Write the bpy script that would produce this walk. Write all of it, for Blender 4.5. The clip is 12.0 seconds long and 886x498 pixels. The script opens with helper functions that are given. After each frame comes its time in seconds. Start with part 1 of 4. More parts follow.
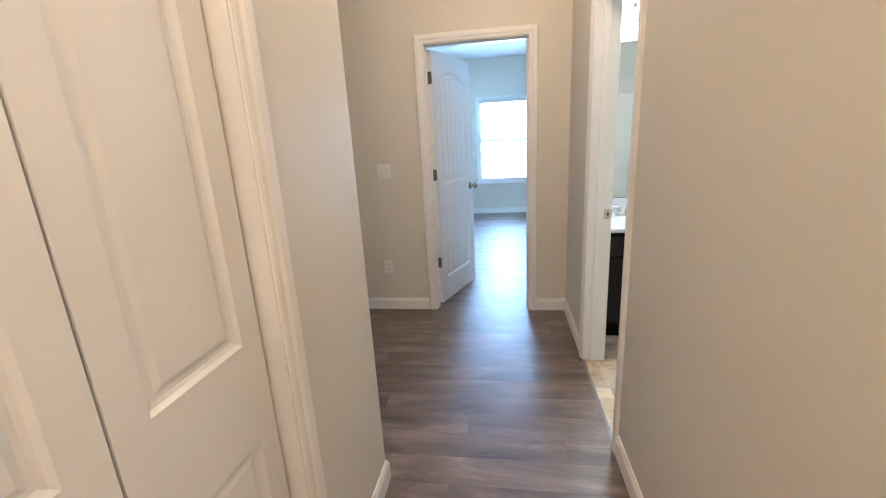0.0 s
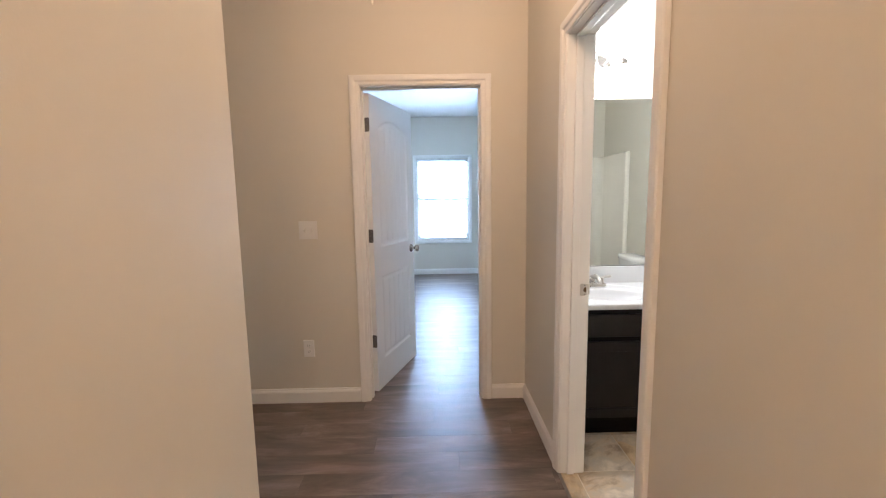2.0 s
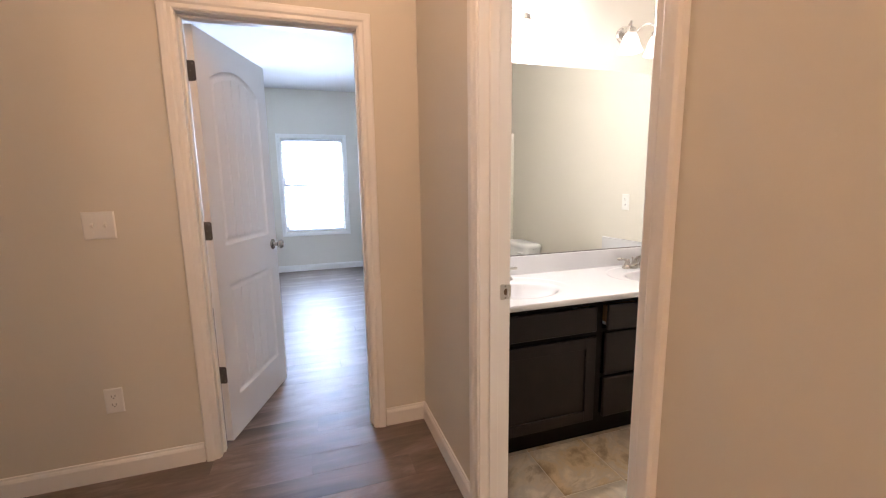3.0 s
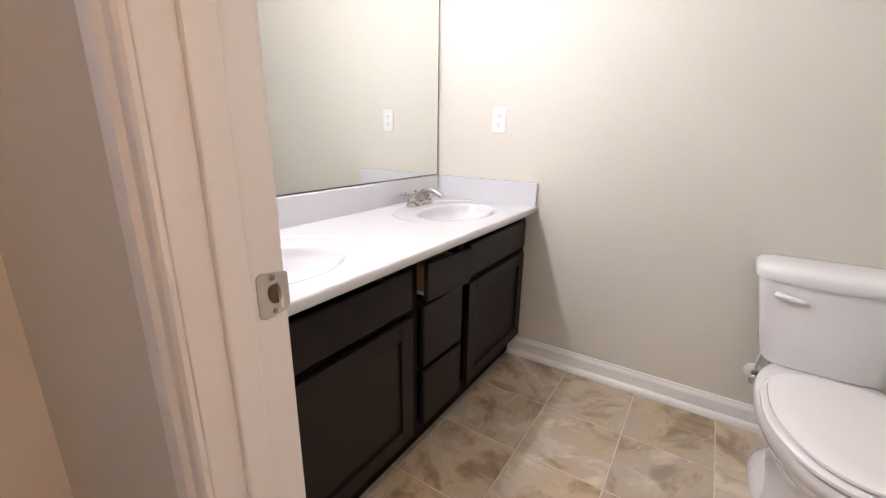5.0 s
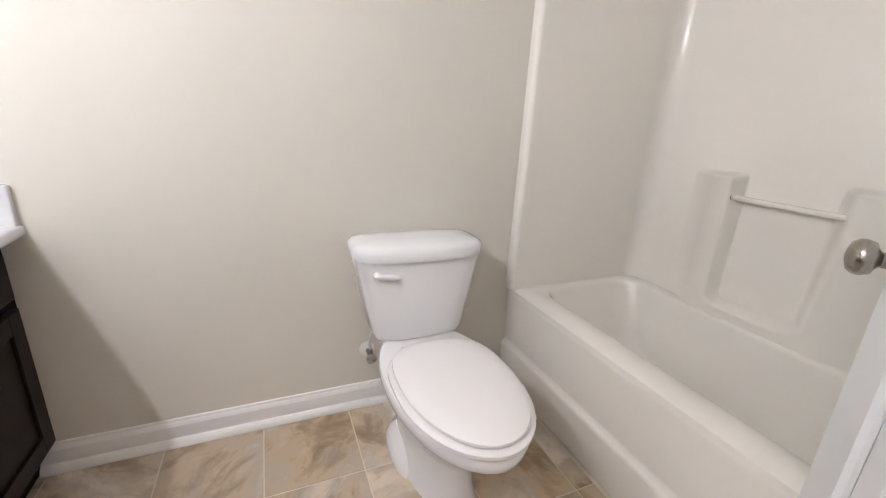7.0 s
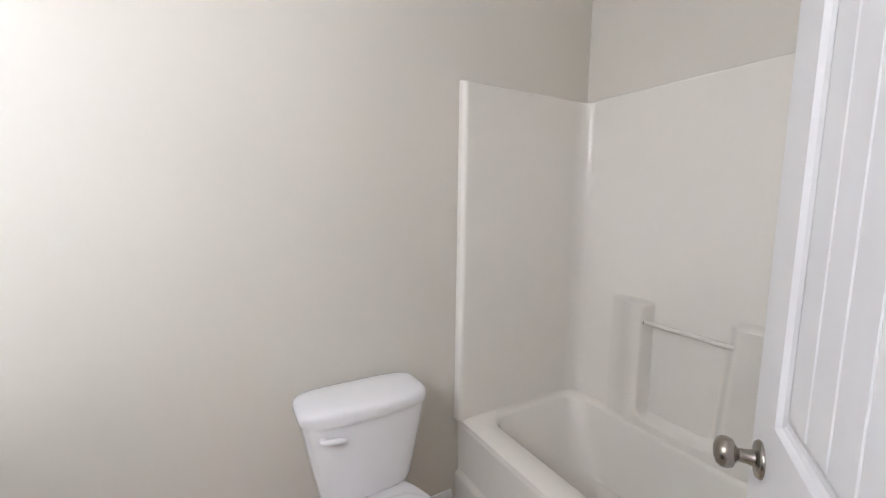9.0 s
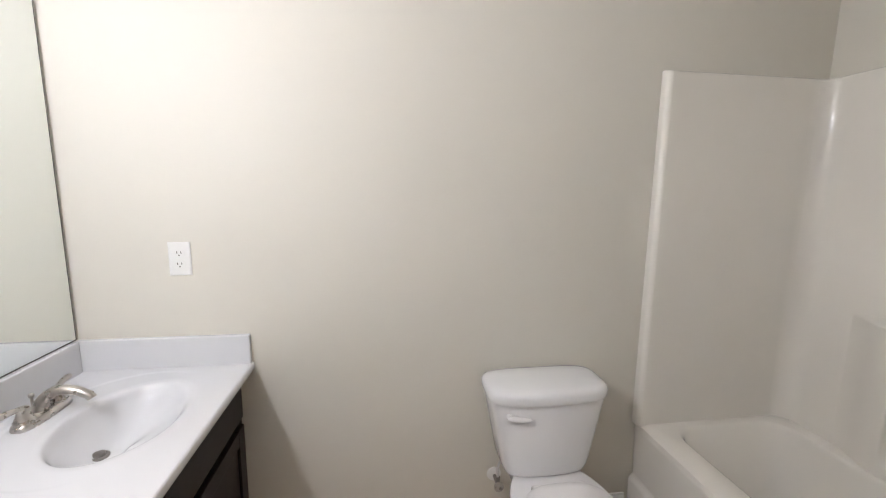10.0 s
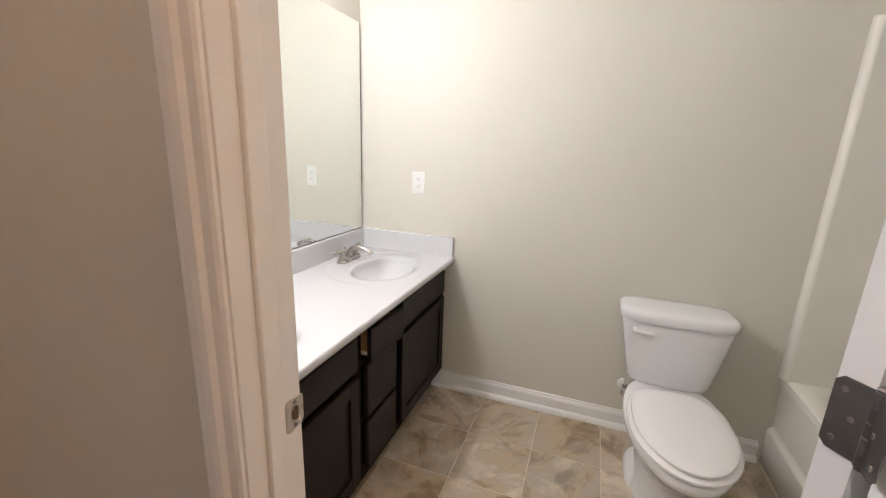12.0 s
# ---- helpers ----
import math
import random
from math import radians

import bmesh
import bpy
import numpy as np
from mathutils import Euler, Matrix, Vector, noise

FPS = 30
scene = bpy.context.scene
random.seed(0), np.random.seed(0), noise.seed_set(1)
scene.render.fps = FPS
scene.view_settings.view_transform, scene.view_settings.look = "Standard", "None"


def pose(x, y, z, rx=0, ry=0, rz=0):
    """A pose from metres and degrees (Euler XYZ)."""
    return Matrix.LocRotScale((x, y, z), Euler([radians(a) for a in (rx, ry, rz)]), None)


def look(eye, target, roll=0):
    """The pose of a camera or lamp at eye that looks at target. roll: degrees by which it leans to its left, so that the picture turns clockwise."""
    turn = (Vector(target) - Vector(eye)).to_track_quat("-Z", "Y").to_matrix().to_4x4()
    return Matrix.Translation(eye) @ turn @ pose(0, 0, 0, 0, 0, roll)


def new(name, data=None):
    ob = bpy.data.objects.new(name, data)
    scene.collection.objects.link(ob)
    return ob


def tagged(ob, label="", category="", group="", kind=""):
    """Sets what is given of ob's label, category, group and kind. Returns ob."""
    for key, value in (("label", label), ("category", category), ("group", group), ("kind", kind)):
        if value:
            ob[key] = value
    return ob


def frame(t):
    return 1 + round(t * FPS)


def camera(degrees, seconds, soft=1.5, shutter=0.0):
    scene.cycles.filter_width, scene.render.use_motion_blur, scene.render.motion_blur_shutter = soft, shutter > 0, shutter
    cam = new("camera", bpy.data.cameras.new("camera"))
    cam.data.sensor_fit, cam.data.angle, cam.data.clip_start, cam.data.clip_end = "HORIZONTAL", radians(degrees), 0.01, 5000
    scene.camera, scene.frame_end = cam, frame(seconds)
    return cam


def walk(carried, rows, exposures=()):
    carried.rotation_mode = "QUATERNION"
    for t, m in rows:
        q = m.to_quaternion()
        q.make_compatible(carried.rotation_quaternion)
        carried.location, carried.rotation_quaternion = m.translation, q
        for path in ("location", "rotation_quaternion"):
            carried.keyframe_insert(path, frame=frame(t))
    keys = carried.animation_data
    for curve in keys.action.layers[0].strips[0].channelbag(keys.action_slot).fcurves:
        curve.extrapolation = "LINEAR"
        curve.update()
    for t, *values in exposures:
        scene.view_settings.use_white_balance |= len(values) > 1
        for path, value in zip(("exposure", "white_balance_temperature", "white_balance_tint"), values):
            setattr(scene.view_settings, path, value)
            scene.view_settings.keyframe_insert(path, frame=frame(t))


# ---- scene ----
cam = camera(94.7, 12.0, soft=1.15)
PATH = [
    (0, (-2.108, -3.163, 1.352), (-2.408, -1.251, 0.847), -3.1),
    (0.5, (-2.155, -3.088, 1.358), (-2.225, -1.127, 0.973), -3.6),
    (1, (-2.203, -2.989, 1.343), (-2.164, -1.011, 1.047), -2.4),
    (1.5, (-2.23, -2.832, 1.332), (-2.163, -0.85, 1.07), -1.7),
    (2, (-2.217, -2.628, 1.344), (-2.184, -0.643, 1.099), -0.9),
    (2.5, (-2.211, -2.35, 1.315), (-1.947, -0.382, 1.069), 0.5),
    (3, (-2.192, -2.087, 1.301), (-1.579, -0.208, 0.992), -0.9),
    (3.2, (-2.172, -1.976, 1.294), (-1.435, -0.14, 0.997), 0.1),
    (4.8, (-1.883, -1.272, 1.129), (-0.322, -0.137, 0.605), 0.9),
    (5, (-1.81, -1.217, 1.111), (-0.2, -0.17, 0.553), 0.9),
    (5.5, (-1.678, -1.112, 1.081), (0.076, -0.394, 0.444), 1.8),
    (6, (-1.598, -1.025, 1.064), (0.265, -0.785, 0.378), 2.6),
    (6.5, (-1.493, -1.071, 1.049), (0.369, -1.356, 0.378), 3.0),
    (7, (-1.381, -1.161, 1.096), (0.367, -1.928, 0.5), 3.1),
    (7.5, (-1.344, -1.219, 1.158), (0.266, -2.324, 0.729), 2.8),
    (7.7, (-1.347, -1.219, 1.193), (0.217, -2.413, 0.832), 2.5),
    (9.3, (-1.444, -1.142, 1.394), (0.354, -1.997, 1.203), 0.5),
    (9.5, (-1.444, -1.106, 1.395), (0.418, -1.807, 1.188), 0.6),
    (10, (-1.479, -1.029, 1.413), (0.477, -1.315, 1.11), 0.7),
    (10.5, (-1.554, -1.015, 1.381), (0.41, -0.955, 1.007), 0.9),
    (11, (-1.655, -1.049, 1.363), (0.274, -0.771, 0.915), 1.4),
    (11.5, (-1.829, -1.15, 1.327), (0.068, -0.717, 0.863), 2.2),
    (12, (-2.008, -1.209, 1.352), (-0.181, -0.559, 0.864), 2.1),
]
EXPOSURES = [
    (0.0, 0.62, 5230, 4),
    (1.0, 0.47, 5600, 7),
    (2.0, 0.43, 6000, 13),
    (3.0, 0.40, 6700, 22),
    (5.0, 0.35, 6100, 22),
    (6.0, 0.38, 6050, 20),
    (7.0, 0.46, 5900, 19),
    (7.5, 0.46, 5700, 14),
    (9.5, 0.13, 5750, 19),
    (10.5, -0.06, 6150, 15),
    (11.5, 0.02, 6150, 15),
    (12.0, 0.09, 6230, 17),
]
walk(cam, [(t, look(eye, target, roll)) for t, eye, target, roll in PATH], EXPOSURES)


# ---------------------------------------------------------------- world and light
world = bpy.data.worlds.new("sky")
scene.world = world
world.use_nodes = True
wn = world.node_tree
sky = wn.nodes.new("ShaderNodeTexSky")
sky.sky_type, sky.sun_disc = "NISHITA", False
sky.sun_elevation, sky.sun_rotation = radians(42), radians(150)
wn.links.new(sky.outputs[0], wn.nodes["Background"].inputs[0])
wn.nodes["Background"].inputs[1].default_value = 0.1

sun = new("sun", bpy.data.lights.new("sun", "SUN"))
sun.data.energy, sun.data.angle, sun.data.color = 2.5, radians(0.6), (1, 0.95, 0.88)
sun.matrix_world = look((0, 0, 10), (3, 5, 3), 0)


def lamp(name, kind, place, watts, colour, target=None, size=0.05, height=0.0):
    ob = new(name, bpy.data.lights.new(name, kind))
    ob.data.energy, ob.data.color = watts, colour
    if kind == "AREA":
        ob.data.shape, ob.data.size, ob.data.size_y = "RECTANGLE", size, height
        ob.matrix_world = look(place, target)
    else:
        ob.data.shadow_soft_size = size
        ob.location = place
    return ob


CEIL = 2.74
SINKS = (-0.330, -1.215)
LIGHTS_AT = (-0.36, -1.19)
BULBS = [(sx + dx, -0.135, 2.045) for sx in LIGHTS_AT for dx in (-0.09, 0.09)]
for b in BULBS:
    lamp("vanity_bulb", "POINT", b, 15.5 if b[0] < -0.8 else 0.12, (0.98, 0.985, 1.0), size=0.03 if b[0] < -0.8 else 0.012)
# Two lamps out of view, added to give the hall its warm light.
UNSEEN_HALL_LIGHTS = ((-2.15, -1.25, 13.5), (-2.12, -3.75, 23.0))
for x, y, watts in UNSEEN_HALL_LIGHTS:
    lamp("unseen_hall_bulb", "POINT", (x, y, 2.58), watts, (1.0, 0.645, 0.40), size=0.10)
lamp("daylight", "AREA", (-2.085, 4.70, 1.325), 205, (0.50, 0.70, 1.0), (-2.085, 0, 1.325), 0.88, 1.40)
lamp("daylight", "AREA", (-6.37, 4.70, 1.325), 205, (0.50, 0.70, 1.0), (-6.37, 0, 1.325), 0.88, 1.40)


# ---------------------------------------------------------------- materials
def material(name, colour, rough=0.5, metal=0.0, vary=0.06, scale=3.0, fine=0.0, fine_scale=250.0, coat=0.0, spec=0.5):
    """Paint-like surface: slow tone drift, fine grain in relief."""
    m = bpy.data.materials.new(name)
    m.use_nodes = True
    n, l = m.node_tree.nodes, m.node_tree.links
    b = n["Principled BSDF"]
    b.inputs["Roughness"].default_value, b.inputs["Metallic"].default_value = rough, metal
    b.inputs["Coat Weight"].default_value = coat
    b.inputs["Specular IOR Level"].default_value = spec
    tc = n.new("ShaderNodeTexCoord")
    no = n.new("ShaderNodeTexNoise")
    no.inputs["Scale"].default_value, no.inputs["Detail"].default_value = scale, 6
    l.new(tc.outputs["Object"], no.inputs["Vector"])
    mix = n.new("ShaderNodeMix")
    mix.data_type = "RGBA"
    mix.inputs["A"].default_value = (*[c * (1 - vary) for c in colour], 1)
    mix.inputs["B"].default_value = (*[min(1, c * (1 + vary)) for c in colour], 1)
    l.new(no.outputs["Fac"], mix.inputs["Factor"])
    l.new(mix.outputs["Result"], b.inputs["Base Color"])
    mr = n.new("ShaderNodeMapRange")
    mr.inputs["To Min"].default_value, mr.inputs["To Max"].default_value = rough * 0.85, min(1, rough * 1.15)
    l.new(no.outputs["Fac"], mr.inputs["Value"])
    l.new(mr.outputs["Result"], b.inputs["Roughness"])
    if fine:
        nf = n.new("ShaderNodeTexNoise")
        nf.inputs["Scale"].default_value, nf.inputs["Detail"].default_value = fine_scale, 3
        l.new(tc.outputs["Object"], nf.inputs["Vector"])
        bp = n.new("ShaderNodeBump")
        bp.inputs["Strength"].default_value, bp.inputs["Distance"].default_value = fine, 0.002
        l.new(nf.outputs["Fac"], bp.inputs["Height"])
        l.new(bp.outputs["Normal"], b.inputs["Normal"])
    return m


WALL = material("greige_wall_paint", (0.724, 0.687, 0.597), 0.6, vary=0.03, scale=1.6, fine=0.08, fine_scale=180)
CEILING = material("ceiling_paint", (0.84, 0.83, 0.81), 0.8, vary=0.03, fine=0.5, fine_scale=120)
TRIM = material("white_trim_paint", (0.87, 0.86, 0.825), 0.34, vary=0.015, scale=2.5)
DOOR = material("white_door_paint", (0.84, 0.84, 0.83), 0.36, vary=0.015, scale=2.5, fine=0.03, fine_scale=300)
CABINET = material("espresso_stained_wood", (0.0115, 0.0075, 0.0060), 0.38, vary=0.35, scale=14, fine=0.08, fine_scale=60, spec=0.24)
# Frame and carcass darker than the fronts: gap shade put into the colour.
CABINET_IN = material("gap_shade_cabinet_frame", (0.0045, 0.003, 0.0024), 0.5, vary=0.3, scale=12, spec=0.12)
MARBLE = material("cultured_marble", (0.70, 0.70, 0.705), 0.14, vary=0.012, scale=7, coat=0.3)
PORCELAIN = material("white_porcelain", (0.84, 0.835, 0.825), 0.08, vary=0.01, scale=6, coat=0.4)
SEAT = material("white_seat_plastic", (0.84, 0.83, 0.81), 0.2, vary=0.012, scale=6)
FIBREGLASS = material("gelcoat_fibreglass", (0.87, 0.83, 0.745), 0.07, vary=0.015, scale=5, fine=0.02, fine_scale=14, coat=0.3)
STRIKE = material("satin_strike_metal", (0.62, 0.58, 0.53), 0.5, metal=1.0, vary=0.1, scale=60)
KNOB = material("aged_nickel", (0.36, 0.33, 0.29), 0.26, metal=1.0, vary=0.15, scale=50)
NICKEL = material("brushed_nickel", (0.50, 0.47, 0.43), 0.28, metal=1.0, vary=0.08, scale=60)
HINGE = material("dark_hinge_steel", (0.20, 0.185, 0.175), 0.42, metal=1.0, vary=0.25, scale=45)
STEEL = material("dull_steel", (0.30, 0.28, 0.26), 0.35, metal=1.0, vary=0.15, scale=40)
PLATE = material("white_plastic", (0.85, 0.84, 0.80), 0.3, vary=0.01)
SOCKET = material("socket_grey", (0.10, 0.09, 0.08), 0.5)
RAWWOOD = material("raw_pine", (0.46, 0.30, 0.14), 0.6, vary=0.2, scale=25)
HOLE = material("mortised_wood", (0.11, 0.065, 0.03), 0.8, vary=0.4, scale=90)
GROUT = material("pale_grout", (0.68, 0.60, 0.47), 0.75, vary=0.15, scale=9)
SUBFLOOR = material("floor_joint", (0.02, 0.017, 0.015), 0.8)
GRASS = material("lawn", (0.07, 0.10, 0.03), 0.9, vary=0.4, scale=1.2)
BLIND = material("blind_vinyl", (0.82, 0.83, 0.84), 0.45, vary=0.01)
CORD = material("cotton_cord", (0.86, 0.82, 0.74), 0.9)
HOSE = material("braided_hose", (0.62, 0.61, 0.58), 0.4, vary=0.2, scale=200)


def plank_material():
    m = bpy.data.materials.new("grey_brown_vinyl_plank")
    m.use_nodes = True
    n, l = m.node_tree.nodes, m.node_tree.links
    b = n["Principled BSDF"]
    b.inputs["Coat Weight"].default_value, b.inputs["Coat Roughness"].default_value = 0.28, 0.40
    tc, info = n.new("ShaderNodeTexCoord"), n.new("ShaderNodeObjectInfo")
    mp = n.new("ShaderNodeMapping")
    mp.inputs["Scale"].default_value = (1.5, 6.5, 6.5)
    comb = n.new("ShaderNodeCombineXYZ")
    mul = n.new("ShaderNodeMath")
    mul.operation, mul.inputs[1].default_value = "MULTIPLY", 37.0
    l.new(info.outputs["Random"], mul.inputs[0])
    l.new(mul.outputs[0], comb.inputs[0]), l.new(mul.outputs[0], comb.inputs[2])
    l.new(comb.outputs[0], mp.inputs["Location"])
    l.new(tc.outputs["Object"], mp.inputs["Vector"])
    no = n.new("ShaderNodeTexNoise")
    no.inputs["Scale"].default_value, no.inputs["Detail"].default_value, no.inputs["Distortion"].default_value = 1.0, 9, 0.5
    no.inputs["Roughness"].default_value = 0.66
    l.new(mp.outputs[0], no.inputs["Vector"])
    ramp = n.new("ShaderNodeValToRGB")
    e = ramp.color_ramp.elements
    e[0].position, e[0].color = 0.30, (0.064, 0.045, 0.037, 1)
    e[1].position, e[1].color = 0.76, (0.40, 0.325, 0.278, 1)
    mid = ramp.color_ramp.elements.new(0.52)
    mid.color = (0.185, 0.138, 0.114, 1)
    l.new(no.outputs["Fac"], ramp.inputs["Fac"])
    hs = n.new("ShaderNodeHueSaturation")
    mr = n.new("ShaderNodeMapRange")
    mr.inputs["To Min"].default_value, mr.inputs["To Max"].default_value = 0.86, 1.16
    l.new(info.outputs["Random"], mr.inputs["Value"])
    l.new(mr.outputs[0], hs.inputs["Value"])
    l.new(ramp.outputs["Color"], hs.inputs["Color"])
    l.new(hs.outputs["Color"], b.inputs["Base Color"])
    rr = n.new("ShaderNodeMapRange")
    rr.inputs["To Min"].default_value, rr.inputs["To Max"].default_value = 0.36, 0.50
    l.new(no.outputs["Fac"], rr.inputs["Value"])
    l.new(rr.outputs[0], b.inputs["Roughness"])
    bp = n.new("ShaderNodeBump")
    bp.inputs["Strength"].default_value, bp.inputs["Distance"].default_value = 0.10, 0.001
    l.new(no.outputs["Fac"], bp.inputs["Height"])
    l.new(bp.outputs[0], b.inputs["Normal"])
    return m


def tile_material():
    m = bpy.data.materials.new("slate_pattern_vinyl")
    m.use_nodes = True
    n, l = m.node_tree.nodes, m.node_tree.links
    b = n["Principled BSDF"]
    tc, info = n.new("ShaderNodeTexCoord"), n.new("ShaderNodeObjectInfo")
    mul = n.new("ShaderNodeMath")
    mul.operation, mul.inputs[1].default_value = "MULTIPLY", 53.0
    l.new(info.outputs["Random"], mul.inputs[0])
    add = n.new("ShaderNodeVectorMath")
    comb = n.new("ShaderNodeCombineXYZ")
    l.new(mul.outputs[0], comb.inputs[0]), l.new(mul.outputs[0], comb.inputs[1])
    l.new(comb.outputs[0], add.inputs[1])
    def mottle(scale, detail, twist, rough=0.6):
        t = n.new("ShaderNodeTexNoise")
        t.inputs["Scale"].default_value, t.inputs["Detail"].default_value = scale, detail
        t.inputs["Distortion"].default_value, t.inputs["Roughness"].default_value = twist, rough
        l.new(add.outputs[0], t.inputs["Vector"])
        return t

    spin = n.new("ShaderNodeVectorRotate")
    turn = n.new("ShaderNodeMath")
    turn.operation, turn.inputs[1].default_value = "MULTIPLY", 3.1
    l.new(info.outputs["Random"], turn.inputs[0])
    spin.rotation_type = "Z_AXIS"
    l.new(tc.outputs["Object"], spin.inputs["Vector"]), l.new(turn.outputs[0], spin.inputs["Angle"])
    stretch = n.new("ShaderNodeMapping")
    stretch.inputs["Scale"].default_value = (0.78, 1.2, 1.0)
    l.new(spin.outputs[0], stretch.inputs["Vector"])
    l.new(stretch.outputs[0], add.inputs[0])
    big = mottle(4.6, 10, 0.5, 0.62)
    ramp = n.new("ShaderNodeValToRGB")
    e = ramp.color_ramp.elements
    e[0].position, e[0].color = 0.30, (0.215, 0.158, 0.105, 1)
    e[1].position, e[1].color = 0.72, (0.72, 0.645, 0.53, 1)
    for pos, col in ((0.40, (0.345, 0.272, 0.190, 1)), (0.47, (0.50, 0.405, 0.290, 1)), (0.54, (0.455, 0.40, 0.325, 1)), (0.61, (0.60, 0.53, 0.43, 1))):
        ramp.color_ramp.elements.new(pos).color = col
    l.new(big.outputs["Fac"], ramp.inputs["Fac"])
    mixed = ramp.outputs["Color"]
    for scale, twist, edge, colour, much in ((9, 0.8, 0.56, (0.64, 0.53, 0.39, 1), 0.45), (7, 0.7, 0.55, (0.21, 0.165, 0.115, 1), 0.55), (5.5, 0.5, 0.54, (0.42, 0.39, 0.345, 1), 0.45)):
        flake = mottle(scale, 5, twist, 0.55)
        if colour[0] < 0.5:
            off = n.new("ShaderNodeVectorMath")
            off.inputs[1].default_value = (7.3 + 20 * colour[0], 1.9, 4.4)
            l.new(add.outputs[0], off.inputs[0]), l.new(off.outputs[0], flake.inputs["Vector"])
        cut = n.new("ShaderNodeMapRange")
        cut.inputs["From Min"].default_value, cut.inputs["From Max"].default_value, cut.inputs["To Max"].default_value = edge, edge + 0.12, much
        l.new(flake.outputs["Fac"], cut.inputs["Value"])
        mix = n.new("ShaderNodeMix")
        mix.data_type = "RGBA"
        mix.inputs["B"].default_value = colour
        l.new(cut.outputs[0], mix.inputs["Factor"])
        l.new(mixed, mix.inputs["A"])
        mixed = mix.outputs["Result"]
    hs = n.new("ShaderNodeHueSaturation")
    mr = n.new("ShaderNodeMapRange")
    mr.inputs["To Min"].default_value, mr.inputs["To Max"].default_value = 0.95, 1.20
    l.new(info.outputs["Random"], mr.inputs["Value"])
    tone = n.new("ShaderNodeMapRange")
    tone.inputs["To Min"].default_value, tone.inputs["To Max"].default_value = 0.95, 1.35
    wrap = n.new("ShaderNodeMath")
    wrap.operation = "FRACT"
    l.new(mul.outputs[0], wrap.inputs[0]), l.new(wrap.outputs[0], tone.inputs["Value"]), l.new(tone.outputs[0], hs.inputs["Saturation"])
    l.new(mr.outputs[0], hs.inputs["Value"])
    l.new(mixed, hs.inputs["Color"])
    l.new(hs.outputs["Color"], b.inputs["Base Color"])
    b.inputs["Roughness"].default_value = 0.38
    bp = n.new("ShaderNodeBump")
    bp.inputs["Strength"].default_value, bp.inputs["Distance"].default_value = 0.3, 0.001
    l.new(big.outputs["Fac"], bp.inputs["Height"])
    l.new(bp.outputs[0], b.inputs["Normal"])
    return m


def mirror_material():
    m = bpy.data.materials.new("silvered_glass")
    m.use_nodes = True
    b = m.node_tree.nodes["Principled BSDF"]
    b.inputs["Base Color"].default_value = (0.86, 0.89, 0.87, 1)
    b.inputs["Metallic"].default_value, b.inputs["Roughness"].default_value = 1.0, 0.015
    return m


def glow_material(name, colour, strength):
    m = bpy.data.materials.new(name)
    m.use_nodes = True
    b = m.node_tree.nodes["Principled BSDF"]
    b.inputs["Base Color"].default_value = (0.85, 0.84, 0.80, 1)
    b.inputs["Roughness"].default_value = 0.35
    b.inputs["Emission Color"].default_value = (*colour, 1)
    b.inputs["Emission Strength"].default_value = strength
    return m


def glass_material():
    m = bpy.data.materials.new("window_glass")
    m.use_nodes = True
    b = m.node_tree.nodes["Principled BSDF"]
    b.inputs["Transmission Weight"].default_value, b.inputs["Roughness"].default_value = 1.0, 0.0
    b.inputs["IOR"].default_value = 1.1
    return m


PLANK, TILE, MIRROR, GLASS = plank_material(), tile_material(), mirror_material(), glass_material()
SHADE = glow_material("lit_frosted_glass", (1.0, 0.97, 0.93), 0.8)
# Glow of the added hall domes, which are never in view.
DOME = glow_material("unseen_dome_glass", (1.0, 0.80, 0.56), 4.0)


# ---------------------------------------------------------------- mesh helpers
def link(name, bm, mat, parent=None, label="", smooth=False, bevel=0.0, segments=2):
    bmesh.ops.recalc_face_normals(bm, faces=bm.faces)
    if bevel:
        edges = [e for e in bm.edges if len(e.link_faces) == 2 and e.calc_face_angle(0) > 0.6]
        bmesh.ops.bevel(bm, geom=edges, offset=bevel, segments=segments, affect="EDGES", profile=0.5, clamp_overlap=True)
    me = bpy.data.meshes.new(name)
    if smooth:
        for f in bm.faces:
            f.smooth = True
    bm.to_mesh(me)
    bm.free()
    me.materials.append(mat)
    if smooth:
        me.set_sharp_from_angle(angle=radians(42))
    ob = new(name, me)
    if parent is not None:
        ob.parent = parent
    if label:
        ob["label"] = label
    return ob


def part(name, bm, mat, parent, label="", smooth=False, bevel=0.0, segments=2):
    return link(name, bm, mat, parent, label, smooth, bevel, segments)


def thing(name, label, category, m=None, group="", kind=""):
    ob = new(name)
    ob.empty_display_size = 0.1
    if m is not None:
        ob.matrix_world = m
    return tagged(ob, label, category, group, kind)


def box(bm, x0, x1, y0, y1, z0, z1):
    v = [bm.verts.new((x, y, z)) for z in (z0, z1) for x, y in ((x0, y0), (x1, y0), (x1, y1), (x0, y1))]
    for f in ((3, 2, 1, 0), (4, 5, 6, 7), (0, 1, 5, 4), (1, 2, 6, 5), (2, 3, 7, 6), (3, 0, 4, 7)):
        bm.faces.new([v[i] for i in f])


def boxes(*dims):
    bm = bmesh.new()
    for d in dims:
        box(bm, *d)
    return bm


